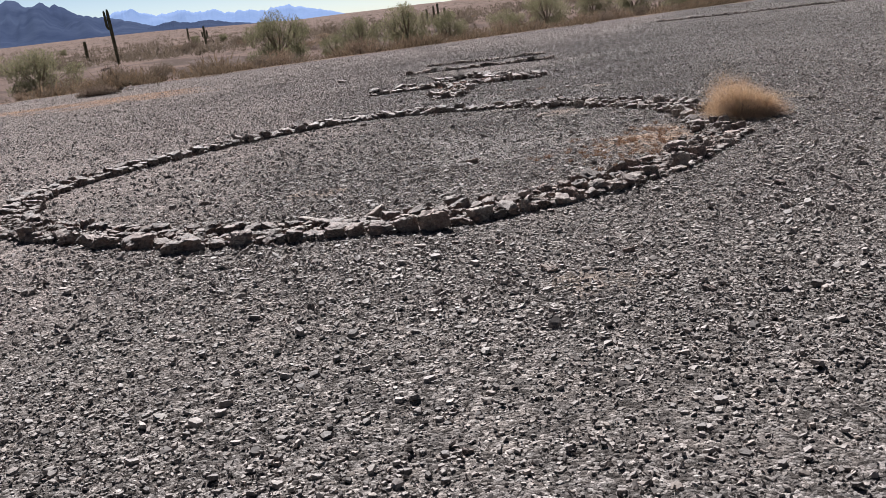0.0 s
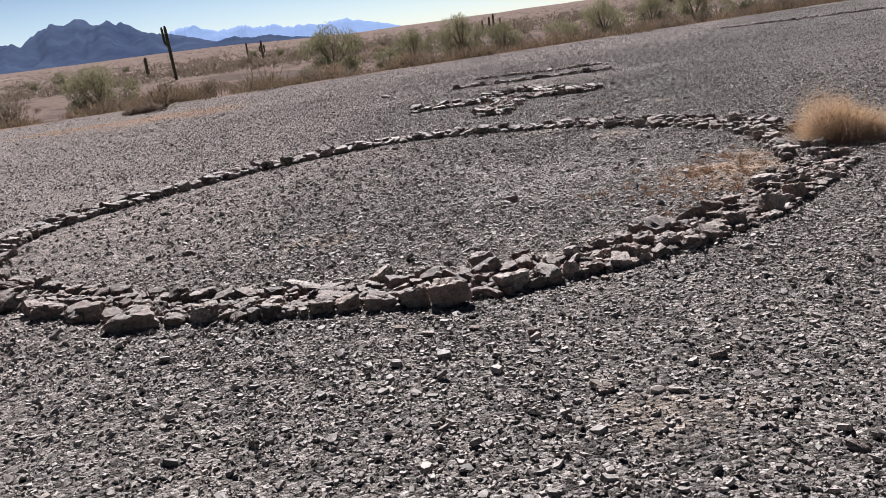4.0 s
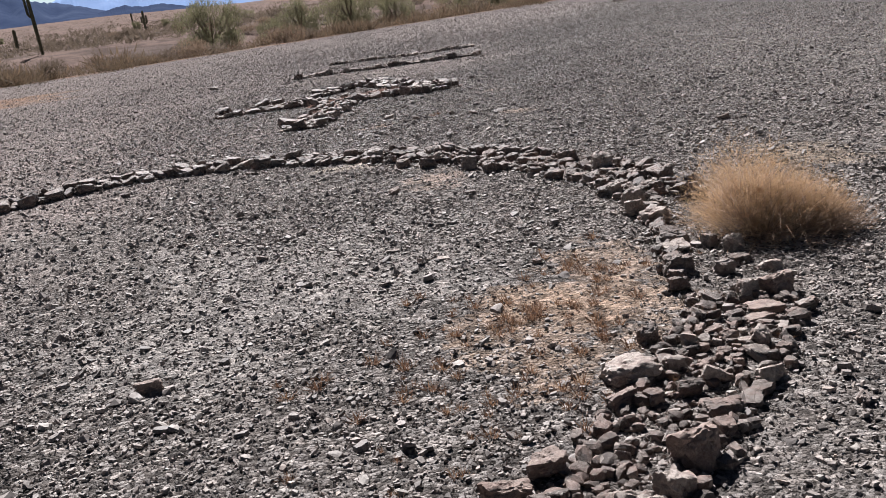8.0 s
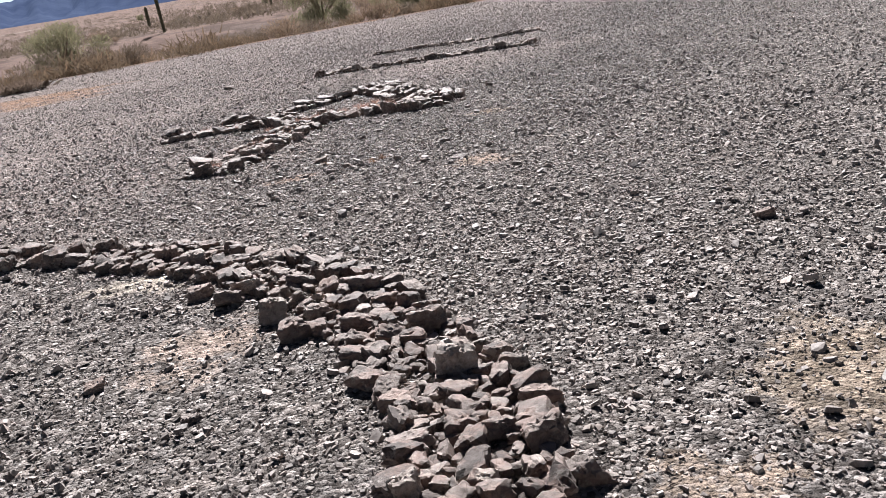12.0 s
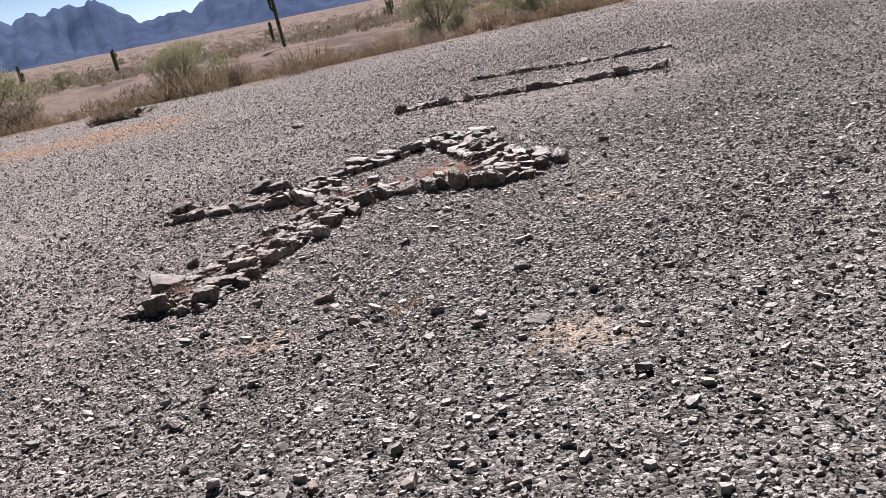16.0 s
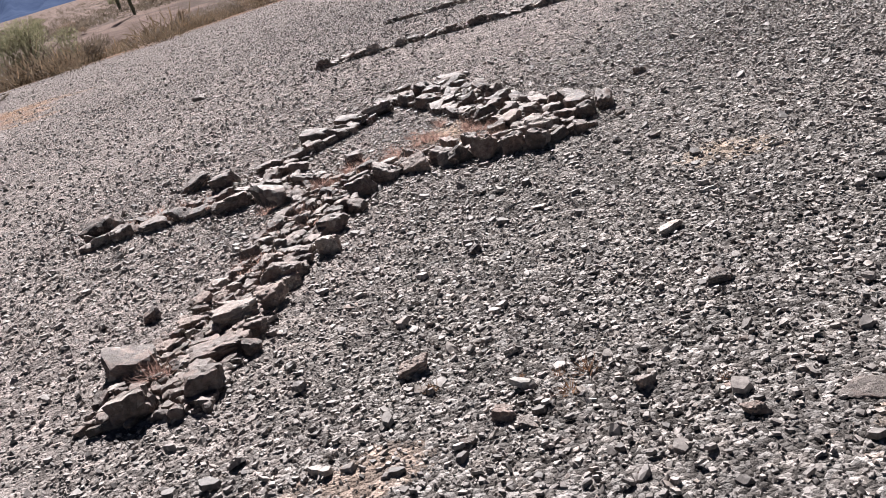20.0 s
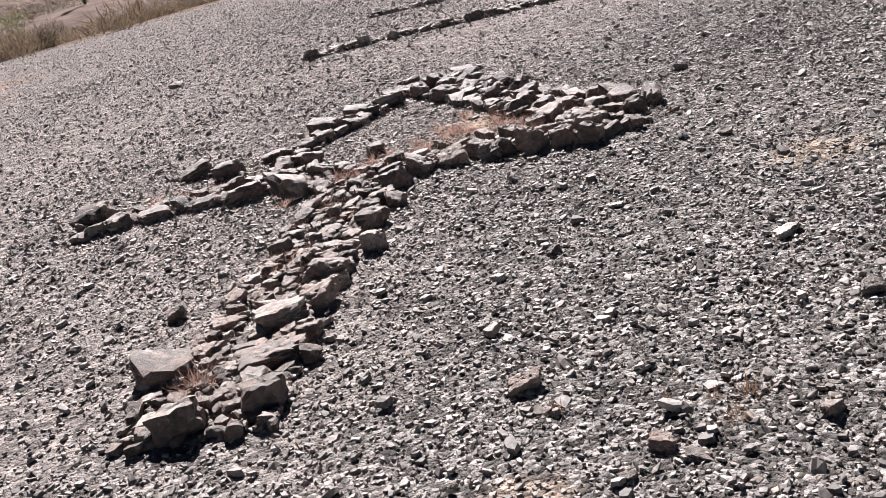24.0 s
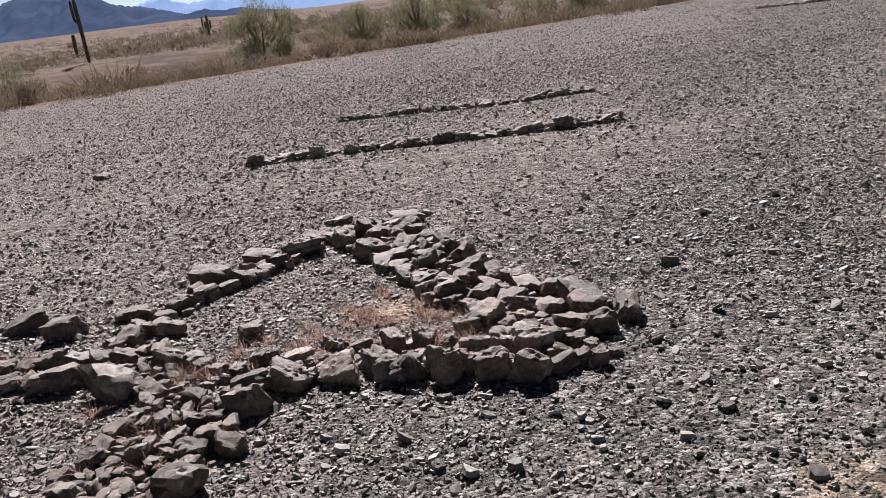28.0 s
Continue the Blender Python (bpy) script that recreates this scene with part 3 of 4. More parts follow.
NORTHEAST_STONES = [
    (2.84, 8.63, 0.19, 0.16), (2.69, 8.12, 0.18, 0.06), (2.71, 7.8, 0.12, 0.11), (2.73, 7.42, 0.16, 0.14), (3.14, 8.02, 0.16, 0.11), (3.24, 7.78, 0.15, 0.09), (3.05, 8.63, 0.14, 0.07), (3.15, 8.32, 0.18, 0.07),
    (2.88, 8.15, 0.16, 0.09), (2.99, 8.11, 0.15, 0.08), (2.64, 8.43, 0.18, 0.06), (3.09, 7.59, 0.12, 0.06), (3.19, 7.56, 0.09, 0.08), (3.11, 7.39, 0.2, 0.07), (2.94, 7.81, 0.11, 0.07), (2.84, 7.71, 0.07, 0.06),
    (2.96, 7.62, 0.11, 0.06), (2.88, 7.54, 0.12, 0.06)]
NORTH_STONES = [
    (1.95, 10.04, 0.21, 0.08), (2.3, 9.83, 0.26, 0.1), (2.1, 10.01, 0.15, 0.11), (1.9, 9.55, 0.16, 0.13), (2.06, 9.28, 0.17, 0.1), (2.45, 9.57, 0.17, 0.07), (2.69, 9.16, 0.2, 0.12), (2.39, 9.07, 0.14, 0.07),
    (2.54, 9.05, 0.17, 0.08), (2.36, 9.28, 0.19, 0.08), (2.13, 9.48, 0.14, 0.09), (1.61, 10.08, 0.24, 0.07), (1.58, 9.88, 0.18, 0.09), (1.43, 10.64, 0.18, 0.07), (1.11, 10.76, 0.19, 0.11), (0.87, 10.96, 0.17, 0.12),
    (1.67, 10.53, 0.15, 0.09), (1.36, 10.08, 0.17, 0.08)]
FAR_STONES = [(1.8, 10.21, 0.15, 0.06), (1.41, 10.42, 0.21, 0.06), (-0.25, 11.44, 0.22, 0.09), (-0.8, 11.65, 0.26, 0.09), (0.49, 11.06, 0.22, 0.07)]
RING_NEAR = smooth_line([(-5.0, 6.1), (-4.75, 5.3), (-4.3, 4.65), (-3.5, 4.05), (-2.7, 3.5), (-2.0, 3.18), (-1.4, 3.05), (-0.6, 2.95), (0.1, 3.12), (0.7, 3.35), (1.2, 3.68)])
RING_RIGHT = smooth_line([(1.2, 3.68), (1.6, 4.05), (1.95, 4.5), (2.25, 4.9), (2.5, 5.25), (2.68, 5.52)])
RING_FAR = smooth_line([(-5.0, 6.1), (-5.05, 7.1), (-4.75, 8.2), (-4.1, 9.35), (-3.2, 10.5), (-2.4, 11.2), (-1.5, 11.6), (-0.4, 11.55), (0.3, 11.3)])
RING_ARC = smooth_line([(0.3, 11.3), (1.0, 10.9), (1.8, 10.25), (2.35, 9.5), (2.7, 8.8), (2.9, 8.15), (2.95, 7.55)])
RING_LINK = smooth_line([(2.85, 7.4), (2.7, 6.9), (2.62, 6.5), (2.5, 5.9)])


def build_ring():
    ring = thing("stone_ring", -1.0, 7.0, "large oval ring of piled grey angular stones on the gravel", "stone ring")
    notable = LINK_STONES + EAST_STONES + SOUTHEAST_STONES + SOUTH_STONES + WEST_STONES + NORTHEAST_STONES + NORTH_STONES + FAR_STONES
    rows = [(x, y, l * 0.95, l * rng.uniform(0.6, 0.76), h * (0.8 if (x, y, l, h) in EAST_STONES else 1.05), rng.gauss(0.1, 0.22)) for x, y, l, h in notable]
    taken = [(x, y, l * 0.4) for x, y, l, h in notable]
    loose = []
    loose += fill_band(RING_RIGHT, 0.5, (0.06, 0.1), (0.03, 0.075), taken, (-0.44, 0.3), 2.6)
    loose += fill_band(RING_NEAR, 0.5, (0.1, 0.2), (0.04, 0.12), taken, (-0.42, 0.38), 4.0)
    loose += fill_band(RING_ARC, 0.52, (0.09, 0.17), (0.04, 0.1), taken, (-0.42, 0.05, 0.42), 4.2)
    loose += fill_band(RING_LINK, 0.16, (0.1, 0.14), (0.04, 0.08), taken, (0.0,), 1.2)
    loose += fill_band(RING_FAR, 0.34, (0.1, 0.22), (0.05, 0.12), taken, None, 3.0, 0.25)
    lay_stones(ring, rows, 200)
    lay_stones(ring, loose, 180, [(0.5, 3.2), (1.5, 3.9), (2.4, 5.0), (2.7, 8.5), (2.0, 9.8)])


build_ring()

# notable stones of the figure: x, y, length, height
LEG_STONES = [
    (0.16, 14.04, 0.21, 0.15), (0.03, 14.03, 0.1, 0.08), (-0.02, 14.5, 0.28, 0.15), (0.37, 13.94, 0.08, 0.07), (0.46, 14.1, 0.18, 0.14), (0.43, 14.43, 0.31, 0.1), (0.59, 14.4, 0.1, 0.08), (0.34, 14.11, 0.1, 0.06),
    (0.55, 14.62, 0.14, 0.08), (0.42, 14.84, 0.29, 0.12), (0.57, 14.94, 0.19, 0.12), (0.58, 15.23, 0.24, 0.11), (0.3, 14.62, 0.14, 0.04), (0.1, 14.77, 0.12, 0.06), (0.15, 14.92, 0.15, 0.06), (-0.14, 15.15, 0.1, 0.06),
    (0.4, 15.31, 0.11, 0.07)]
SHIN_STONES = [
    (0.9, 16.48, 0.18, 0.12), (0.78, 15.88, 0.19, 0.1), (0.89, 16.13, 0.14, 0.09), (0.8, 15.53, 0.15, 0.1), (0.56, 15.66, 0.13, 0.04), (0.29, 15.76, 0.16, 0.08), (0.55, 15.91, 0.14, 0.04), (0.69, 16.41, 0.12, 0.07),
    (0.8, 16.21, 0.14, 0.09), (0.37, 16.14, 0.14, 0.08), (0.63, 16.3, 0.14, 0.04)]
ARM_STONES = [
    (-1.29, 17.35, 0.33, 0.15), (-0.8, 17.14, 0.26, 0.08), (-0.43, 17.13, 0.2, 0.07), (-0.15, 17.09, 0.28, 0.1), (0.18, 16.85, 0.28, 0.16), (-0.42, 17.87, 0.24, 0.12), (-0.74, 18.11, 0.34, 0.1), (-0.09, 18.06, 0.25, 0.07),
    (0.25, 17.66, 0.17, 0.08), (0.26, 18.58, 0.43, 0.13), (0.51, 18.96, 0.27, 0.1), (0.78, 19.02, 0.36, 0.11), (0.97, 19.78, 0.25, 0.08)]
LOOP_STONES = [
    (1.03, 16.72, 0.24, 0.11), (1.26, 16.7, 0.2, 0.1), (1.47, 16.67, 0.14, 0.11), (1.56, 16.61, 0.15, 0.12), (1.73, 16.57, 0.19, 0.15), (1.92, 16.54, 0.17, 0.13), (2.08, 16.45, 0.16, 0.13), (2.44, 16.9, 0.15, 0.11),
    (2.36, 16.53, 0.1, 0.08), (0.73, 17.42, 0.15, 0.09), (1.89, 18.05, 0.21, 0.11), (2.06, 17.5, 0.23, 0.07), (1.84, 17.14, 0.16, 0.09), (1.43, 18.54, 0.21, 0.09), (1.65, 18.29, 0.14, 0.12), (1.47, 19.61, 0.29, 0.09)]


def build_figure():
    fig = thing("stone_figure", 0.8, 16.5, "fish-like outline laid out in grey angular stones on the gravel", "stone figure")
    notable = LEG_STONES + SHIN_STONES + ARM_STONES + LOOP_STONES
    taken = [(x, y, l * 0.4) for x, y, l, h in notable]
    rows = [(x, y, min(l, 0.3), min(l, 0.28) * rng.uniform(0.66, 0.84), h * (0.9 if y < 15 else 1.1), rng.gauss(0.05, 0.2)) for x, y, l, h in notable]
    for line, width, big, small, offs, fill in (
            ([(-1.4, 17.15), (-0.65, 17.27), (0.1, 17.15)], 0.3, (0.12, 0.2), (0.05, 0.11), (-0.32, 0.3), 3.0),
            ([(0.0, 17.5), (0.15, 18.1), (0.42, 18.55), (0.71, 18.95), (0.85, 19.4), (1.15, 19.55)], 0.24, (0.12, 0.2), (0.06, 0.12), (-0.2, 0.2), 2.0),
            ([(1.1, 19.5), (1.42, 18.95), (1.78, 18.05), (2.03, 17.5), (2.38, 16.9)], 0.52, (0.11, 0.23), (0.05, 0.13), (-0.42, 0.0, 0.42), 2.4),
            ([(2.42, 16.72), (2.06, 16.66), (1.73, 16.78), (1.37, 16.9), (0.85, 16.85)], 0.36, (0.12, 0.24), (0.05, 0.12), (-0.36, 0.36), 2.2),
            ([(0.62, 16.7), (0.52, 16.0), (0.42, 15.4), (0.33, 14.9), (0.25, 14.4)], 0.5, (0.08, 0.14), (0.035, 0.1), (-0.42, 0.0, 0.42), 4.2),
            ([(0.2, 13.95), (0.25, 14.5)], 0.62, (0.08, 0.13), (0.04, 0.09), (-0.4, 0.4), 4.5),
            ([(0.05, 17.3), (0.65, 16.75)], 0.42, (0.1, 0.18), (0.04, 0.1), (-0.4, 0.4), 3.0)):
        rows += fill_band(smooth_line(line), width, big, small, taken, offs, fill, 0.35)
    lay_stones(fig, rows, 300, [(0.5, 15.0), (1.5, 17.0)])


build_figure()


def build_line(line, label, big=(0.12, 0.26), gap=0.1):
    bar = thing("stone_line", line[0][0], line[0][1], label, "stone line", "straight stone lines")
    taken = []
    rows = fill_band(smooth_line(line), 0.26, big, (0.06, 0.13), taken, (-0.12, 0.24), 2.6, 0.2)
    rows = [(x, y, l, w, h * rng.uniform(0.75, 1.15), a) for x, y, l, w, h, a in rows if rng.random() > gap]
    lay_stones(bar, rows)


build_line([(-0.55, 23.75), (0.9, 23.75), (2.5, 23.5), (3.85, 23.5)], "straight row of dark angular stones on the gravel")
build_line([(0.25, 27.3), (1.65, 27.1), (2.6, 26.8), (4.1, 26.9)], "straight row of grey stones behind another row", (0.1, 0.24), 0.25)
build_line([(13.5, 46.5), (17.0, 44.2), (22.5, 42.6)], "long distant row of pale stones near the terrace edge")


# ---- gravel ----
TRACK = [(-0.6, 0.0), (0.4, 2.6), (2.3, 6.0), (3.4, 9.2), (2.6, 12.0), (1.8, 14.5), (2.0, 17.5), (2.4, 20.0)]


def off_track(x, y):
    """Distance from the footpath past the stone figures."""
    best = np.full(x.shape, 1e9)
    for (ax, ay), (bx, by) in zip(TRACK, TRACK[1:]):
        ux, uy = bx - ax, by - ay
        f = np.clip(((x - ax) * ux + (y - ay) * uy) / (ux * ux + uy * uy), 0, 1)
        best = np.minimum(best, np.hypot(x - ax - f * ux, y - ay - f * uy))
    return best


def scatter(name, count, region, size, seed, label, dens, k=4, power=2.4, rounded=False):
    """Loose chips of stone, sizes as a skewed spread: low shards with one peak, or worn pebbles with a shoulder below it."""
    r = np.random.RandomState(seed)
    x0, x1, y0, y1 = region
    x, y = r.uniform(x0, x1, count), r.uniform(y0, y1, count)
    keep = r.uniform(0, 1, count) < dens(x, y)
    x, y = x[keep], y[keep]
    n = len(x)
    l = size[0] + (size[1] - size[0]) * r.uniform(0, 1, n) ** power
    ang = (np.arange(k) * 2 * np.pi / k)[None, :] + r.uniform(-0.45, 0.45, (n, k))
    rad = r.uniform(0.4, 0.6, (n, k))
    asp = r.uniform(0.5, 0.95, (n, 1))
    tall = r.uniform(0.1, 0.31, (n, 1)) if rounded else r.uniform(0.13, 0.45 if size[0] < 0.02 else 0.34, (n, 1))
    low = np.stack([np.cos(ang) * rad, np.sin(ang) * rad * asp, np.full((n, k), -0.1)], 2)
    peak = np.stack([r.uniform(-0.22, 0.22, (n, 1)), r.uniform(-0.18, 0.18, (n, 1)) * asp, tall], 2)
    layers = [low, peak]
    if rounded:
        shrink = r.uniform(0.66, 0.96, (n, k))
        layers.insert(1, np.stack([np.cos(ang) * rad * shrink, np.sin(ang) * rad * asp * shrink, tall * r.uniform(0.7, 1.05, (n, k))], 2))
    pts = np.concatenate(layers, 1) * l[:, None, None]
    tx, ty, tz = r.normal(0, 0.28, n), r.normal(0, 0.28, n), r.uniform(0, 6.3, n)
    c, s = np.cos(tz)[:, None], np.sin(tz)[:, None]
    px, py = pts[..., 0] * c - pts[..., 1] * s, pts[..., 0] * s + pts[..., 1] * c
    pz = pts[..., 2] + px * tx[:, None] + py * ty[:, None]
    lift = r.uniform(0, 0.3, n) * l * (r.uniform(0, 1, n) < 0.25)
    v = np.stack([px + x[:, None], py + y[:, None], pz + (ground_z(x, y) + 0.001 + lift)[:, None]], 2)
    faces, top, nv = [], 0, k + 1
    if rounded:
        faces, top, nv = [(i, (i + 1) % k, k + (i + 1) % k, k + i) for i in range(k)], k, 2 * k + 1
    faces += [(top + i, top + (i + 1) % k, nv - 1) for i in range(k)]
    me = fast_mesh(name, v.reshape(-1, 3), faces, n, nv, MAT_GRAVEL)
    ob = new(name, me)
    return tagged(ob, label, "gravel", kind="stuff")


def patchy(x, y):
    return np.clip(0.85 + 0.3 * np.sin(x * 1.1 + 2 * np.sin(y * 0.7)) * np.cos(y * 0.9 + np.sin(x * 0.8)), 0.45, 1)


def covered(x, y):
    """Share of the gravel that lies where bare soil shows."""
    f = np.ones_like(x)
    for cx, cy, rx, ry, _, _, gone in SOIL_PATCHES:
        f *= 1 - gone * np.exp(-(((x - cx) / rx * 1.5) ** 2 + ((y - cy) / ry * 1.5) ** 2))
    return f


def close(x, y):
    """Dense beside the walk, thinner with distance, and where fine soil shows by the bush."""
    return patchy(x, y) * covered(x, y) * np.clip(1.7 - off_track(x, y) / 2.8, 0, 1) * np.clip((22.5 - y) / 4, 0, 1)


def wide(x, y):
    d = off_track(x, y)
    smooth = np.clip(1.0 - (-x - 1) * 0.07 - (y - 20) * 0.006, 0.35, 1)
    return patchy(x, y) * smooth * (1 - 0.75 * np.exp(-(((x + 12) / 7) ** 2 + ((y - 31.5) / 3.6) ** 2))) * np.clip((d - 1.2) / 2.6, 0, 1) * np.clip(1.6 - d / 16, 0.2, 1) * np.clip((47 - y) / 16, 0, 1) * np.clip((17 - np.abs(x - 2)) / 5, 0, 1)


def far_off(x, y):
    d = off_track(x, y)
    return np.where(y - 0.62 * x < 56, np.clip((d - 7) / 6, 0, 1) * (1 - 0.8 * np.exp(-(((x + 12) / 7) ** 2 + ((y - 31.5) / 3.6) ** 2))), 0.0) * np.clip(1.0 - (-x - 6) * 0.03, 0.4, 1)


scatter("gravel", 150000, (-4.5, 7.0, -1.6, 22.5), (0.012, 0.03), 11, "small loose angular grey and brown desert gravel", close, 4, 1.3)
scatter("gravel", 300000, (-4.5, 7.0, -1.6, 22.5), (0.009, 0.022), 17, "fine loose desert grit between the gravel", close, 3, 1.2)
scatter("gravel", 230000, (-4.5, 7.0, -1.6, 22.5), (0.013, 0.04), 16, "flat worn chips of grey and brown desert gravel", close, 4, 1.65, True)
scatter("gravel", 9500, (-5.0, 7.5, -1.6, 21), (0.04, 0.08), 15, "larger angular grey and brown desert gravel", close, 6, 2.4, True)
scatter("gravel", 480000, (-15, 19, 1, 47), (0.024, 0.075), 12, "gravel of the wider desert terrace", wide, 4, 1.6)
scatter("gravel", 140000, (-28, 34, 6, 70), (0.04, 0.11), 13, "coarse gravel far out on the desert terrace", far_off, 4, 2.0)


# larger loose rocks: x, y, length, pale or not
RING_ROCKS = [
    (1.14, 7.21, 0.08, 1), (1.42, 6.90, 0.09, 1), (1.79, 8.55, 0.09, 0), (1.23, 8.97, 0.10, 0), (1.91, 6.52, 0.06, 0), (4.42, 10.12, 0.11, 0), (0.31, 7.47, 0.08, 0), (1.07, 6.54, 0.07, 0),
    (-0.11, 2.03, 0.07, 0), (-0.79, 2.32, 0.07, 0), (-0.64, 2.19, 0.09, 1), (-0.01, 5.56, 0.13, 0), (-2.72, 5.05, 0.11, 0), (0.10, 1.19, 0.08, 0), (0.37, 1.11, 0.08, 1), (0.61, 1.41, 0.07, 0)]
FIGURE_ROCKS = [
    (1.37, 13.82, 0.13, 0), (2.15, 13.34, 0.08, 0), (2.41, 13.05, 0.08, 0), (2.49, 14.55, 0.13, 1), (1.77, 13.27, 0.08, 1), (2.71, 13.04, 0.14, 1), (2.39, 13.21, 0.06, 1), (1.57, 13.24, 0.06, 0),
    (1.97, 15.30, 0.09, 1), (1.02, 14.63, 0.07, 1), (1.69, 13.35, 0.08, 0), (2.54, 13.95, 0.09, 0), (2.54, 15.68, 0.07, 1), (2.65, 16.71, 0.08, 0), (1.18, 15.84, 0.06, 1), (2.98, 17.78, 0.11, 0),
    (-2.49, 24.35, 0.23, 0), (1.71, 16.37, 0.07, 0)]


def build_loose():
    r = random.Random(21)
    for i in range(170):
        x, y = r.uniform(-5, 7), r.uniform(-1, 26)
        ob = new("loose_rock", r.choice(DARKS))
        l = 0.04 + 0.05 * r.random() ** 1.8
        ob.matrix_basis = stone_matrix(x, y, l, l * r.uniform(0.6, 0.9), l * r.uniform(0.3, 0.5), r.uniform(0, 6.3))
        tagged(ob, "dark varnished loose rock lying on the gravel", "rock", "loose rocks on the gravel")
    pale = [m for i, m in enumerate(CRAGS) if i % 9 in (6, 7, 8)]
    for x, y, l, light in RING_ROCKS + FIGURE_ROCKS:
        ob = new("loose_rock", r.choice(pale if light else CRAGS[2::9] + CRAGS[5::9]))
        ob.matrix_basis = stone_matrix(x, y, l * 1.05, l * r.uniform(0.55, 0.8), l * r.uniform(0.16, 0.28) if light else l * r.uniform(0.34, 0.5), r.uniform(-0.5, 0.5))
        tagged(ob, "pale flat loose rock lying on the gravel" if light else "grey-brown angular loose rock lying on the gravel", "rock", "loose rocks on the gravel")


build_loose()


# ---- plants ----
def strands(name, seed, count, base_r, spread, height, thick, mat, bend=0.5, kink=3):
    """Thin tapering twigs that fan out from a base."""
    r = np.random.RandomState(seed)
    verts, faces = [], []
    for _ in range(count):
        a, k = r.uniform(0, 6.283), r.uniform(0, 1) ** 0.5
        p = np.array([math.cos(a) * base_r * k, math.sin(a) * base_r * k, 0.0])
        d = np.array([math.cos(a) * k * spread, math.sin(a) * k * spread, height * math.sqrt(max(0.05, 1 - 0.75 * k * k))]) * r.uniform(0.55, 1.08)
        side = np.array([-math.sin(a), math.cos(a), 0]) * thick
        b = len(verts)
        q = p.copy()
        for j in range(kink + 1):
            f = j / kink
            w = 1 - 0.75 * f
            verts += [tuple(q + side * w), tuple(q - side * w * 0.5 + np.array([0, 0, thick * w]))]
            q = q + d / kink + r.normal(0, bend * np.linalg.norm(d) / kink / 3, 3)
            q[2] = max(q[2], 0.01)
        for j in range(kink):
            faces.append((b + 2 * j, b + 2 * j + 1, b + 2 * j + 3, b + 2 * j + 2))
    return mesh_from(name, verts, faces, mat)


def twig_cloud(name, seed, count, rx, rz, size, thick, mat, shell):
    """A dome of short tangled twigs, thickest toward its outside."""
    r = np.random.RandomState(seed)
    verts, faces = [], []
    for _ in range(count):
        v = r.normal(0, 1, 3)
        v[2] = abs(v[2]) * 0.9
        v = v / np.linalg.norm(v)
        lump = 0.82 + 0.2 * noise.noise((v[0] * 2.2, v[1] * 2.2, v[2] * 2.2 + seed))
        p = v * r.uniform(0, 1) ** shell * lump * np.array([rx, rx, rz])
        p[0] += 0.08 * p[2]
        p[2] += 0.03
        d = v * 0.8 + np.array([0, 0, 0.55]) + r.normal(0, 0.55, 3)
        d = d / np.linalg.norm(d) * size * r.uniform(0.4, 1.3)
        side = np.cross(d, r.normal(0, 1, 3))
        side = side / np.linalg.norm(side) * thick
        q, e, b = p + d * 0.5 + r.normal(0, size * 0.12, 3), p + d, len(verts)
        verts += [tuple(p - side), tuple(p + side), tuple(q - side * 0.8), tuple(q + side * 0.8), tuple(e)]
        faces += [(b, b + 1, b + 3, b + 2), (b + 2, b + 3, b + 4)]
    return mesh_from(name, verts, faces, mat)


def wisps(name, seed, count, lobes, reach, size, thick, mat, up=0.8, wild=0.5, low=0.0):
    """Fine bent twigs in lobes: (x, y, radius, height, share); they spring outward and up, and thin out at the rim."""
    r = np.random.RandomState(seed)
    pick = r.choice(len(lobes), count, p=[b[4] for b in lobes])
    lx, ly, lr, lh = (np.array([b[i] for b in lobes])[pick] for i in range(4))
    v = r.normal(0, 1, (count, 3))
    v[:, 2] = np.abs(v[:, 2])
    v /= np.linalg.norm(v, axis=1)[:, None]
    lump = np.array([0.86 + 0.34 * noise.noise((p[0] * 2.4, p[1] * 2.4, p[2] * 2.4 + seed)) for p in v])
    far = r.uniform(reach[0], reach[1], count) ** 0.6 * lump * r.uniform(0.8, 1.12, count) ** 2
    p = np.stack([lx + v[:, 0] * far * lr, ly + v[:, 1] * far * lr, low + v[:, 2] * far * lh], 1)
    d = v * (0.9, 0.9, 0.5) + (0, 0, up) + r.normal(0, wild, (count, 3))
    d = d / np.linalg.norm(d, axis=1)[:, None] * (size * r.uniform(0.35, 1.4, count))[:, None]
    side = np.cross(d, r.normal(0, 1, (count, 3)))
    side = side / np.linalg.norm(side, axis=1)[:, None] * thick
    q = p + d * 0.55 + r.normal(0, size * 0.1, (count, 3))
    e = p + d
    pts = np.stack([p - side, p + side, q + side * 0.75, q - side * 0.75, e], 1)
    pts[..., 2] = np.maximum(pts[..., 2], 0.004)
    return fast_mesh(name, pts.reshape(-1, 3), [(0, 1, 2, 3), (3, 2, 4)], count, 5, mat)


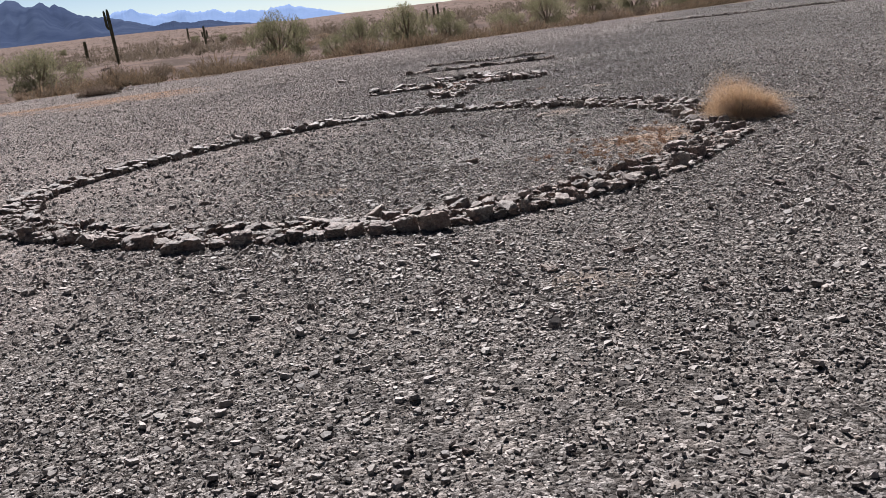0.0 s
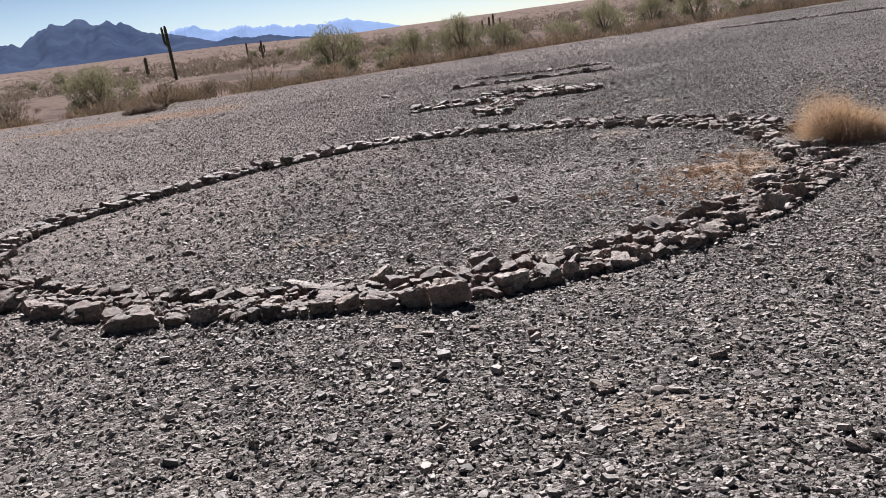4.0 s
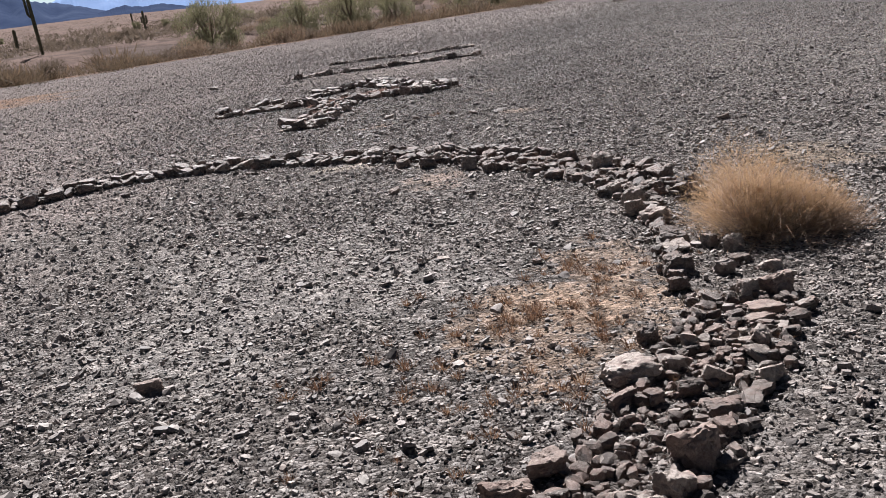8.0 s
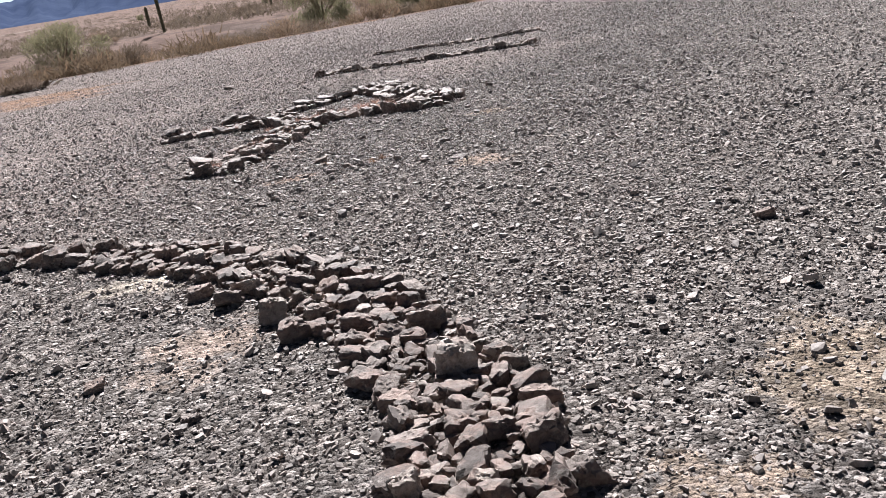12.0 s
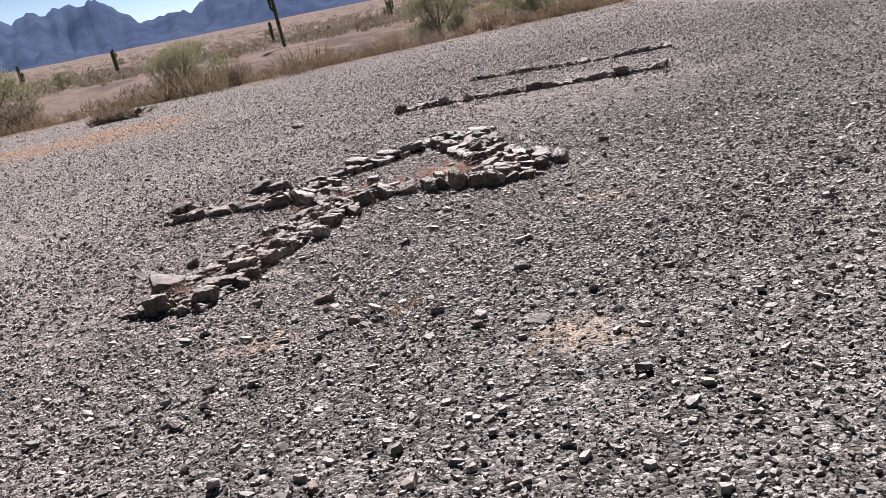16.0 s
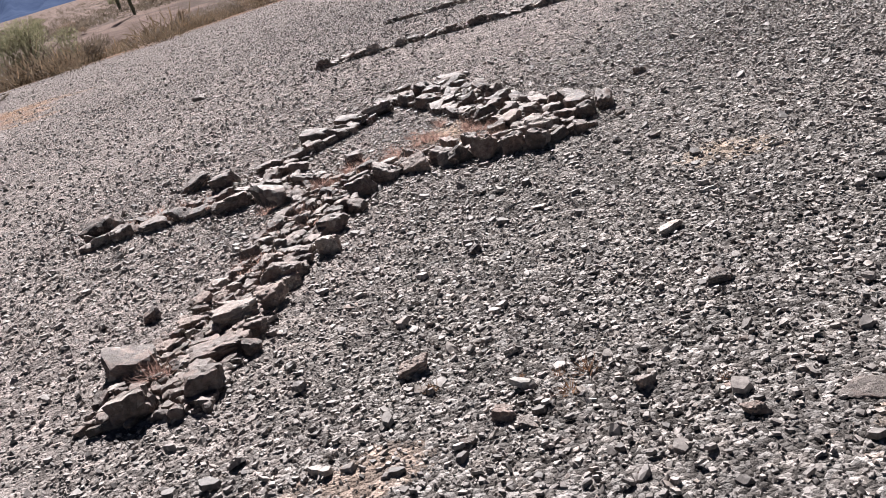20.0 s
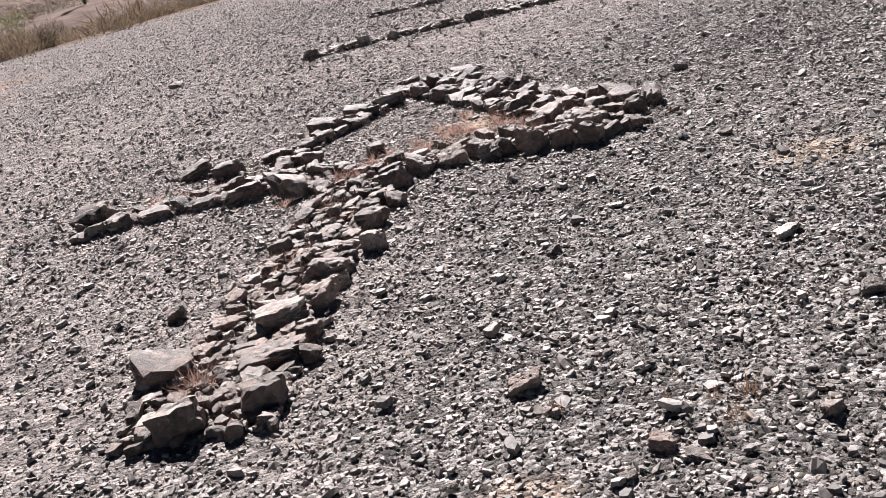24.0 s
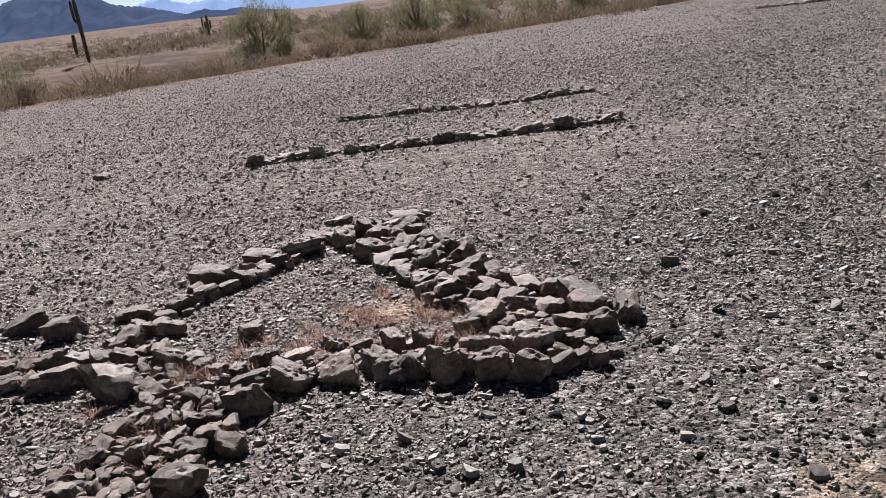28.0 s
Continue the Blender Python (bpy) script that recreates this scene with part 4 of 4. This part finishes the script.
def build_dry_bush():
    ob = thing("dry_bush", 3.2, 6.5, "dome-shaped straw-yellow dead bush beside the stone ring", "bush")
    lobes = [(-0.1, 0.02, 0.33, 0.44, 0.6), (0.12, -0.04, 0.29, 0.33, 0.28), (0.27, -0.1, 0.19, 0.2, 0.12)]
    part("woody_base", strands("woody_base", 3, 190, 0.14, 0.42, 0.34, 0.0024, MAT_WOOD, 0.9, 4), ob, "grey-brown woody stems")
    part("stem_tangle", wisps("stem_tangle", 4, 1700, lobes, (0.1, 0.75), 0.2, 0.0013, MAT_DEAD_TWIG, 0.7, 0.45), ob, "bent grey-brown stems")
    part("twig_dome", wisps("twig_dome", 5, 9000, lobes, (0.25, 1.0), 0.085, 0.0007, MAT_STRAW, 0.6, 0.75, 0.05), ob)
    part("outer_fringe", wisps("outer_fringe", 6, 9000, lobes, (0.62, 1.08), 0.045, 0.0007, MAT_STRAW, 0.6, 0.8, 0.05), ob, "fine straw-coloured twig tips")
    low = [(0.05, -0.14, 0.36, 0.14, 0.6), (0.3, -0.16, 0.24, 0.12, 0.4)]
    part("dead_skirt", wisps("dead_skirt", 7, 2300, low, (0.1, 1.0), 0.12, 0.0013, MAT_DEAD_TWIG, 0.2, 0.7), ob, "low tangle of bent grey twigs")


build_dry_bush()


def build_tufts():
    r = random.Random(8)
    protos = [strands("tuft", 40 + i, 34, 0.025, 0.045, 0.05, 0.0022, MAT_TUFT, 0.9) for i in range(4)]
    pinks = [strands("tuft", 50 + i, 40, 0.02, 0.045, 0.045, 0.0015, MAT_PINK_TUFT, 1.1) for i in range(4)]
    spots = [(1.8, 5.6, 0.75, 90, 1.0), (1.35, 4.85, 0.5, 36, 1.0), (2.2, 6.3, 0.4, 18, 1.0), (1.45, 17.4, 0.42, 29, 1.7), (0.5, 16.95, 0.34, 27, 1.9), (0.17, 14.4, 0.1, 5, 2.0), (-0.5, 17.4, 0.3, 12, 1.7),
             (0.35, 15.55, 0.2, 12, 1.7), (0.5, 16.2, 0.25, 16, 1.7), (-0.85, 17.3, 0.22, 10, 1.8), (1.2, 17.0, 0.25, 12, 1.6), (1.75, 17.0, 0.25, 9, 1.6), (0.95, 19.3, 0.15, 5, 1.4), (1.9, 13.4, 0.5, 6, 1.0)]
    for cx, cy, sp, k, size in spots:
        for _ in range(k):
            x, y = r.gauss(cx, sp * 0.6), r.gauss(cy, sp * 0.6)
            ob = new("dry_tuft", r.choice(protos if size < 1.3 else pinks))
            s = r.uniform(0.4, 1.1) * size
            ob.matrix_basis = Matrix.Translation((x, y, float(ground_z(x, y)))) @ Euler((0, 0, r.uniform(0, 6.3))).to_matrix().to_4x4() @ Matrix.Diagonal((s, s, s, 1))
            tagged(ob, "small withered red-brown tuft among the stones", "dry plant", "withered tufts")


build_tufts()


def feathers(name, seed, count, lumps, size, thick, mat):
    """Upright feathery twigs in lumpy masses: (x, y, z, radius, height) each."""
    r = np.random.RandomState(seed)
    verts, faces = [], []
    for _ in range(count):
        cx, cy, cz, cr, ch = lumps[r.randint(len(lumps))]
        v = r.normal(0, 1, 3)
        v = v / np.linalg.norm(v) * r.uniform(0, 1) ** 0.4
        p = np.array([cx + v[0] * cr, cy + v[1] * cr, max(0.02, cz + v[2] * ch)])
        d = np.array([v[0] * 0.5, v[1] * 0.5, 0.9]) + r.normal(0, 0.4, 3)
        d = d / np.linalg.norm(d) * size * r.uniform(0.4, 1.3)
        side = np.cross(d, r.normal(0, 1, 3))
        side = side / np.linalg.norm(side) * thick * r.uniform(0.5, 1.3)
        b = len(verts)
        verts += [tuple(p - side), tuple(p + side), tuple(p + d)]
        faces.append((b, b + 1, b + 2))
    return mesh_from(name, verts, faces, mat)


def brush_cloud(name, seed, x, y, wide_r, tall, per, size, thick, mat):
    """Many rounded clumps of fine upright twigs in one mesh; size and thick are shares of each clump's width."""
    r = np.random.RandomState(seed)
    n = len(x) * per
    cx, cy, cr, ch = (np.repeat(a, per) for a in (x, y, wide_r, tall))
    cz = np.repeat(ground_z(x, y), per)
    v = r.normal(0, 1, (n, 3))
    v = v / np.linalg.norm(v, axis=1)[:, None] * r.uniform(0.2, 1, (n, 1)) ** 0.5
    v[:, 2] = np.abs(v[:, 2])
    lump = 0.75 + 0.5 * r.uniform(0, 1, (len(x), 6))
    lobe = lump[np.repeat(np.arange(len(x)), per), ((np.arctan2(v[:, 1], v[:, 0]) + 3.1416) / 6.2833 * 5.99).astype(int)]
    p = np.stack([cx + v[:, 0] * cr * lobe, cy + v[:, 1] * cr * lobe, cz - 0.02 + v[:, 2] * ch * lobe * 0.8], 1)
    d = np.stack([v[:, 0] * 0.6, v[:, 1] * 0.6, np.full(n, 0.8)], 1) + r.normal(0, 0.45, (n, 3))
    d = d / np.linalg.norm(d, axis=1)[:, None] * (cr * size * r.uniform(0.4, 1.3, n))[:, None]
    d[:, 2] = np.abs(d[:, 2])
    side = np.cross(d, r.normal(0, 1, (n, 3)))
    side = side / np.linalg.norm(side, axis=1)[:, None] * (cr * thick * r.uniform(0.5, 1.4, n))[:, None]
    tri = np.stack([p - side, p + side, p + d], 1)
    return fast_mesh(name, tri.reshape(-1, 3), [(0, 1, 2)], n, 3, mat)


def limb_mesh(name, path, r0, r1, mat):
    verts, faces, k = [], [], 6
    for i, (x, y, z) in enumerate(path):
        rad = r0 + (r1 - r0) * i / (len(path) - 1)
        verts += [(x + rad * math.cos(j * 1.0472), y + rad * math.sin(j * 1.0472), z) for j in range(k)]
    for i in range(len(path) - 1):
        for j in range(k):
            b, c = i * k + j, i * k + (j + 1) % k
            faces.append((b, c, c + k, b + k))
    return mesh_from(name, verts, faces, mat)


def tree_proto(seed):
    """A spreading desert tree about 4 m tall: short trunk, splayed limbs, feathery crown."""
    r = random.Random(seed)
    ob = new("desert_tree")
    part("trunk", limb_mesh("trunk", [(0, 0, -0.2), (0.04, 0.02, 0.3), (0.1, 0.05, 0.7)], 0.17, 0.12, MAT_WOOD), ob)
    lumps = []
    for i in range(8):
        a, reach, top = i * 0.785 + r.uniform(-0.3, 0.3), r.uniform(0.7, 2.0), r.uniform(1.9, 3.3)
        x, y = math.cos(a) * reach, math.sin(a) * reach
        part("limb", limb_mesh("limb", [(0.08, 0.04, 0.55), (x * 0.35, y * 0.35, top * 0.5), (x * 0.75, y * 0.75, top * 0.75), (x, y, top)], 0.08, 0.02, MAT_WOOD), ob)
        lumps.append((x, y, top - 0.35, r.uniform(0.6, 0.95), r.uniform(0.6, 1.0)))
        lumps.append((x * 0.9, y * 0.9, r.uniform(0.5, 1.2), r.uniform(0.5, 0.8), 0.6))
    lumps.append((0, 0, 2.9, 0.9, 0.8))
    part("crown", feathers("crown", seed, 8000, lumps, 0.24, 0.024, MAT_LEAF), ob, "feathery olive-green crown")
    return ob


def brush_proto(seed):
    ob = new("desert_bush")
    r = random.Random(seed)
    part("limb_frame", strands("limb_frame", seed, 40, 0.1, 0.8, 0.8, 0.012, MAT_WOOD, 0.6, 3), ob, "bare grey branches")
    lumps = [(r.gauss(0, 0.35), r.gauss(0, 0.35), r.uniform(0.2, 0.6), r.uniform(0.3, 0.55), r.uniform(0.25, 0.45)) for _ in range(7)]
    part("crown", feathers("crown", seed + 1, 1000, lumps, 0.15, 0.017, MAT_BRUSH if seed % 2 else MAT_SCRUB), ob)
    return ob


def place(src, used, x, y, s, tall, turn):
    m = Matrix.Translation((x, y, float(ground_z(x, y)) - 0.03)) @ Euler((0, 0, turn)).to_matrix().to_4x4()
    ob = src if src not in used else copy_thing(src, m)
    used.add(src)
    ob.matrix_basis = m @ Matrix.Diagonal((s, s, s * tall, 1))
    return ob


def build_plain_plants():
    r = random.Random(77)
    used = set()
    trees = [tree_proto(200 + 3 * i) for i in range(4)]
    brush = [brush_proto(230 + 3 * i) for i in range(5)]
    for x, y, s, tall in ((-35.2, 86, 1.4, 0.75), (-13.9, 99.4, 1.25, 1.05), (-49, 78, 1.3, 0.9), (-60, 74, 1.0, 0.9), (-5, 105, 0.95, 1.0), (0.5, 107, 1.15, 1.0),
                          (5.5, 109, 0.9, 0.95), (13, 112, 0.85, 0.85), (19, 118, 1.1, 1.0), (26, 122, 1.0, 1.05), (33, 127, 1.15, 1.0), (42, 134, 1.1, 1.0),
                          (52, 138, 1.2, 1.0), (-8.5, 108, 0.6, 1.0)):
        ob = place(r.choice(trees), used, x, y, s * 1.25, tall, r.uniform(0, 6.3))
        tagged(ob, "spreading olive-green desert tree in the wash", "tree", "trees along the wash")
    for i in range(22):
        b, d = radians(r.uniform(-40, 30)), r.uniform(125, 330)
        ob = place(r.choice(trees), used, d * math.sin(b), d * math.cos(b), r.uniform(0.5, 0.95), r.uniform(0.7, 1.0), r.uniform(0, 6.3))
        tagged(ob, "small olive-green desert tree out on the plain", "tree", "trees on the plain")
    for i in range(310):
        x = -75 + 150 * r.random()
        y = 56 + 0.62 * x + (2 + r.random() ** 1.4 * 50 if i < 240 else r.uniform(50, 130))
        ob = place(r.choice(brush), used, x, y, 0.6 + 1.5 * r.random() ** 1.4, r.uniform(0.6, 1.0), r.uniform(0, 6.3))
        tagged(ob, "rounded tan and brown dry brush on the plain", "bush", "dry brush")
    dead = new("dead_shrub", None)
    dead.matrix_basis = Matrix.Translation((-23.4, 71, float(ground_z(-23.4, 71)) - 0.05))
    part("bare_stems", strands("bare_stems", 91, 46, 0.15, 1.2, 1.7, 0.025, MAT_WOOD, 0.7, 5), dead)
    tagged(dead, "leafless dark shrub with spiky branches", "shrub")
    rr = np.random.RandomState(9)
    k = 9500
    d, b = 122 * np.exp(rr.uniform(0, 1, k) ** 1.15 * 2.8), np.radians(rr.uniform(-50, 38, k))
    x, y = d * np.sin(b), d * np.cos(b)
    s = rr.uniform(0.5, 1.5, k) * np.where(rr.uniform(0, 1, k) < 0.12, 1.7, 1.0)
    ob = new("far_scrub", brush_cloud("far_scrub", 10, x, y, s, s * rr.uniform(0.5, 0.9, k), 26, 0.34, 0.07, MAT_SCRUB))
    tagged(ob, "scattered brown and olive scrub across the plain", "scrub", kind="stuff")


build_plain_plants()


def build_fringe():
    """Low dry brush and grass in uneven clumps along the terrace's edge and down into the wash."""
    r = np.random.RandomState(31)
    k = 3000
    x = r.uniform(-72, 68, k)
    past = r.uniform(-1.3, 6.5, k)
    past = np.sign(past) * past ** 2
    y = 57 + 0.62 * x + past + 2.2 * np.sin(x * 0.4) * np.sin(x * 0.13) + r.normal(0, 0.5, k)
    clump = np.array([noise.noise((a * 0.3, c * 0.3, 4.0)) for a, c in zip(x, y)])
    keep = clump > r.uniform(-0.02, 0.4, k)
    x, y, clump = x[keep], y[keep], clump[keep]
    s = r.uniform(0.25, 1.1, len(x)) * (1 + 1.1 * clump)
    ob = new("dry_grass", brush_cloud("dry_grass", 32, x, y, s, s * r.uniform(0.45, 0.85, len(x)), 130, 0.34, 0.022, MAT_FRINGE))
    tagged(ob, "low brown and orange dry grass along the terrace edge", "grass", kind="stuff")


build_fringe()


def ribbed(path, radius, mat):
    """A ribbed cactus limb that follows a path and rounds off at its top."""
    verts, faces, k = [], [], 20
    for i, (x, y, z) in enumerate(path):
        f = i / (len(path) - 1)
        rad = radius * (0.85 + 0.25 * math.sin(f * 2.6)) * (1 if f < 0.94 else 0.55)
        for j in range(k):
            a = j * 2 * math.pi / k
            q = rad * (1 if j % 2 else 0.84)
            verts.append((x + q * math.cos(a), y + q * math.sin(a), z))
    for i in range(len(path) - 1):
        for j in range(k):
            b, c = i * k + j, i * k + (j + 1) % k
            faces.append((b, c, c + k, b + k))
    faces.append(tuple(range((len(path) - 1) * k, len(path) * k)))
    return mesh_from("limb", verts, faces, mat)


def saguaro(x, y, h, rad, arms, label, lean=0.0):
    ob = thing("saguaro", x, y, label, "cactus", "saguaros on the plain")
    ob.matrix_basis = ob.matrix_basis @ Euler((0, radians(lean), 0)).to_matrix().to_4x4()
    part("trunk", ribbed([(0, 0, h * i / 14 - 0.1) for i in range(15)], rad, MAT_CACTUS), ob)
    for z0, out, top, az in arms:
        p = []
        for i in range(13):
            f = i / 12
            reach = out * min(1.0, f * 3)
            z = z0 + max(0.0, f - 0.2) / 0.8 * (top - z0) + (0.1 * math.sin(f * 6) if f < 0.4 else 0)
            p.append((reach * math.cos(az), reach * math.sin(az), z))
        part("arm", ribbed(p, rad * 0.72, MAT_CACTUS), ob)


saguaro(-37.0, 118, 7.0, 0.2, [(4.3, 0.42, 6.8, 3.3)], "tall forked saguaro cactus standing on the plain", -2)
saguaro(-58, 170, 3.6, 0.27, [], "single-stemmed saguaro cactus on the plain")
saguaro(-76, 146, 4.0, 0.3, [], "single-stemmed saguaro cactus leaning slightly", -3)
saguaro(-97.2, 151.0, 4.6, 0.26, [(1.6, 0.5, 3.4, 0.4)], "saguaro with one short arm at the foot of the mountains")
saguaro(-40.7, 192.8, 4.2, 0.22, [(1.4, 0.5, 3.2, 0.2), (1.6, 0.45, 3.0, 3.2)], "small saguaro with two arms among the brush")
saguaro(-165, 300, 5.5, 0.3, [(2.0, 0.7, 4.0, 0.3), (2.2, 0.7, 3.6, 3.4)], "small distant saguaro with two arms")
for i, dx in enumerate((0, 1.6, 2.6, 4.2)):
    saguaro(6 + dx, 195 + dx * 2, 2.4 + 0.5 * (i % 3), 0.22, [], "one of a close group of saguaro stems")
saguaro(-70, 310, 4.5, 0.25, [], "small distant saguaro on the plain")
saguaro(-45, 300, 4.5, 0.25, [], "small distant saguaro on the plain")


def build_dead_brush():
    ob = thing("dead_brush", -14.4, 38.4, "dark fallen heap of dead branches on the terrace", "dead wood")
    r = random.Random(14)
    for _ in range(34):
        x, y, a, l = r.uniform(-1.0, 0.7), r.uniform(-0.4, 0.4), r.gauss(0.5, 0.6), r.uniform(0.5, 1.2)
        p = [(x + math.cos(a) * l * f + r.gauss(0, 0.04), y + math.sin(a) * l * f + r.gauss(0, 0.04), 0.06 + 0.25 * r.random() * f) for f in (0, 0.25, 0.5, 0.75, 1.0)]
        part("branch", ribbed(p, r.uniform(0.035, 0.09), MAT_WOOD), ob)
    part("litter", twig_cloud("litter", 15, 2600, 1.1, 0.4, 0.2, 0.012, MAT_WOOD, 0.6), ob)


build_dead_brush()
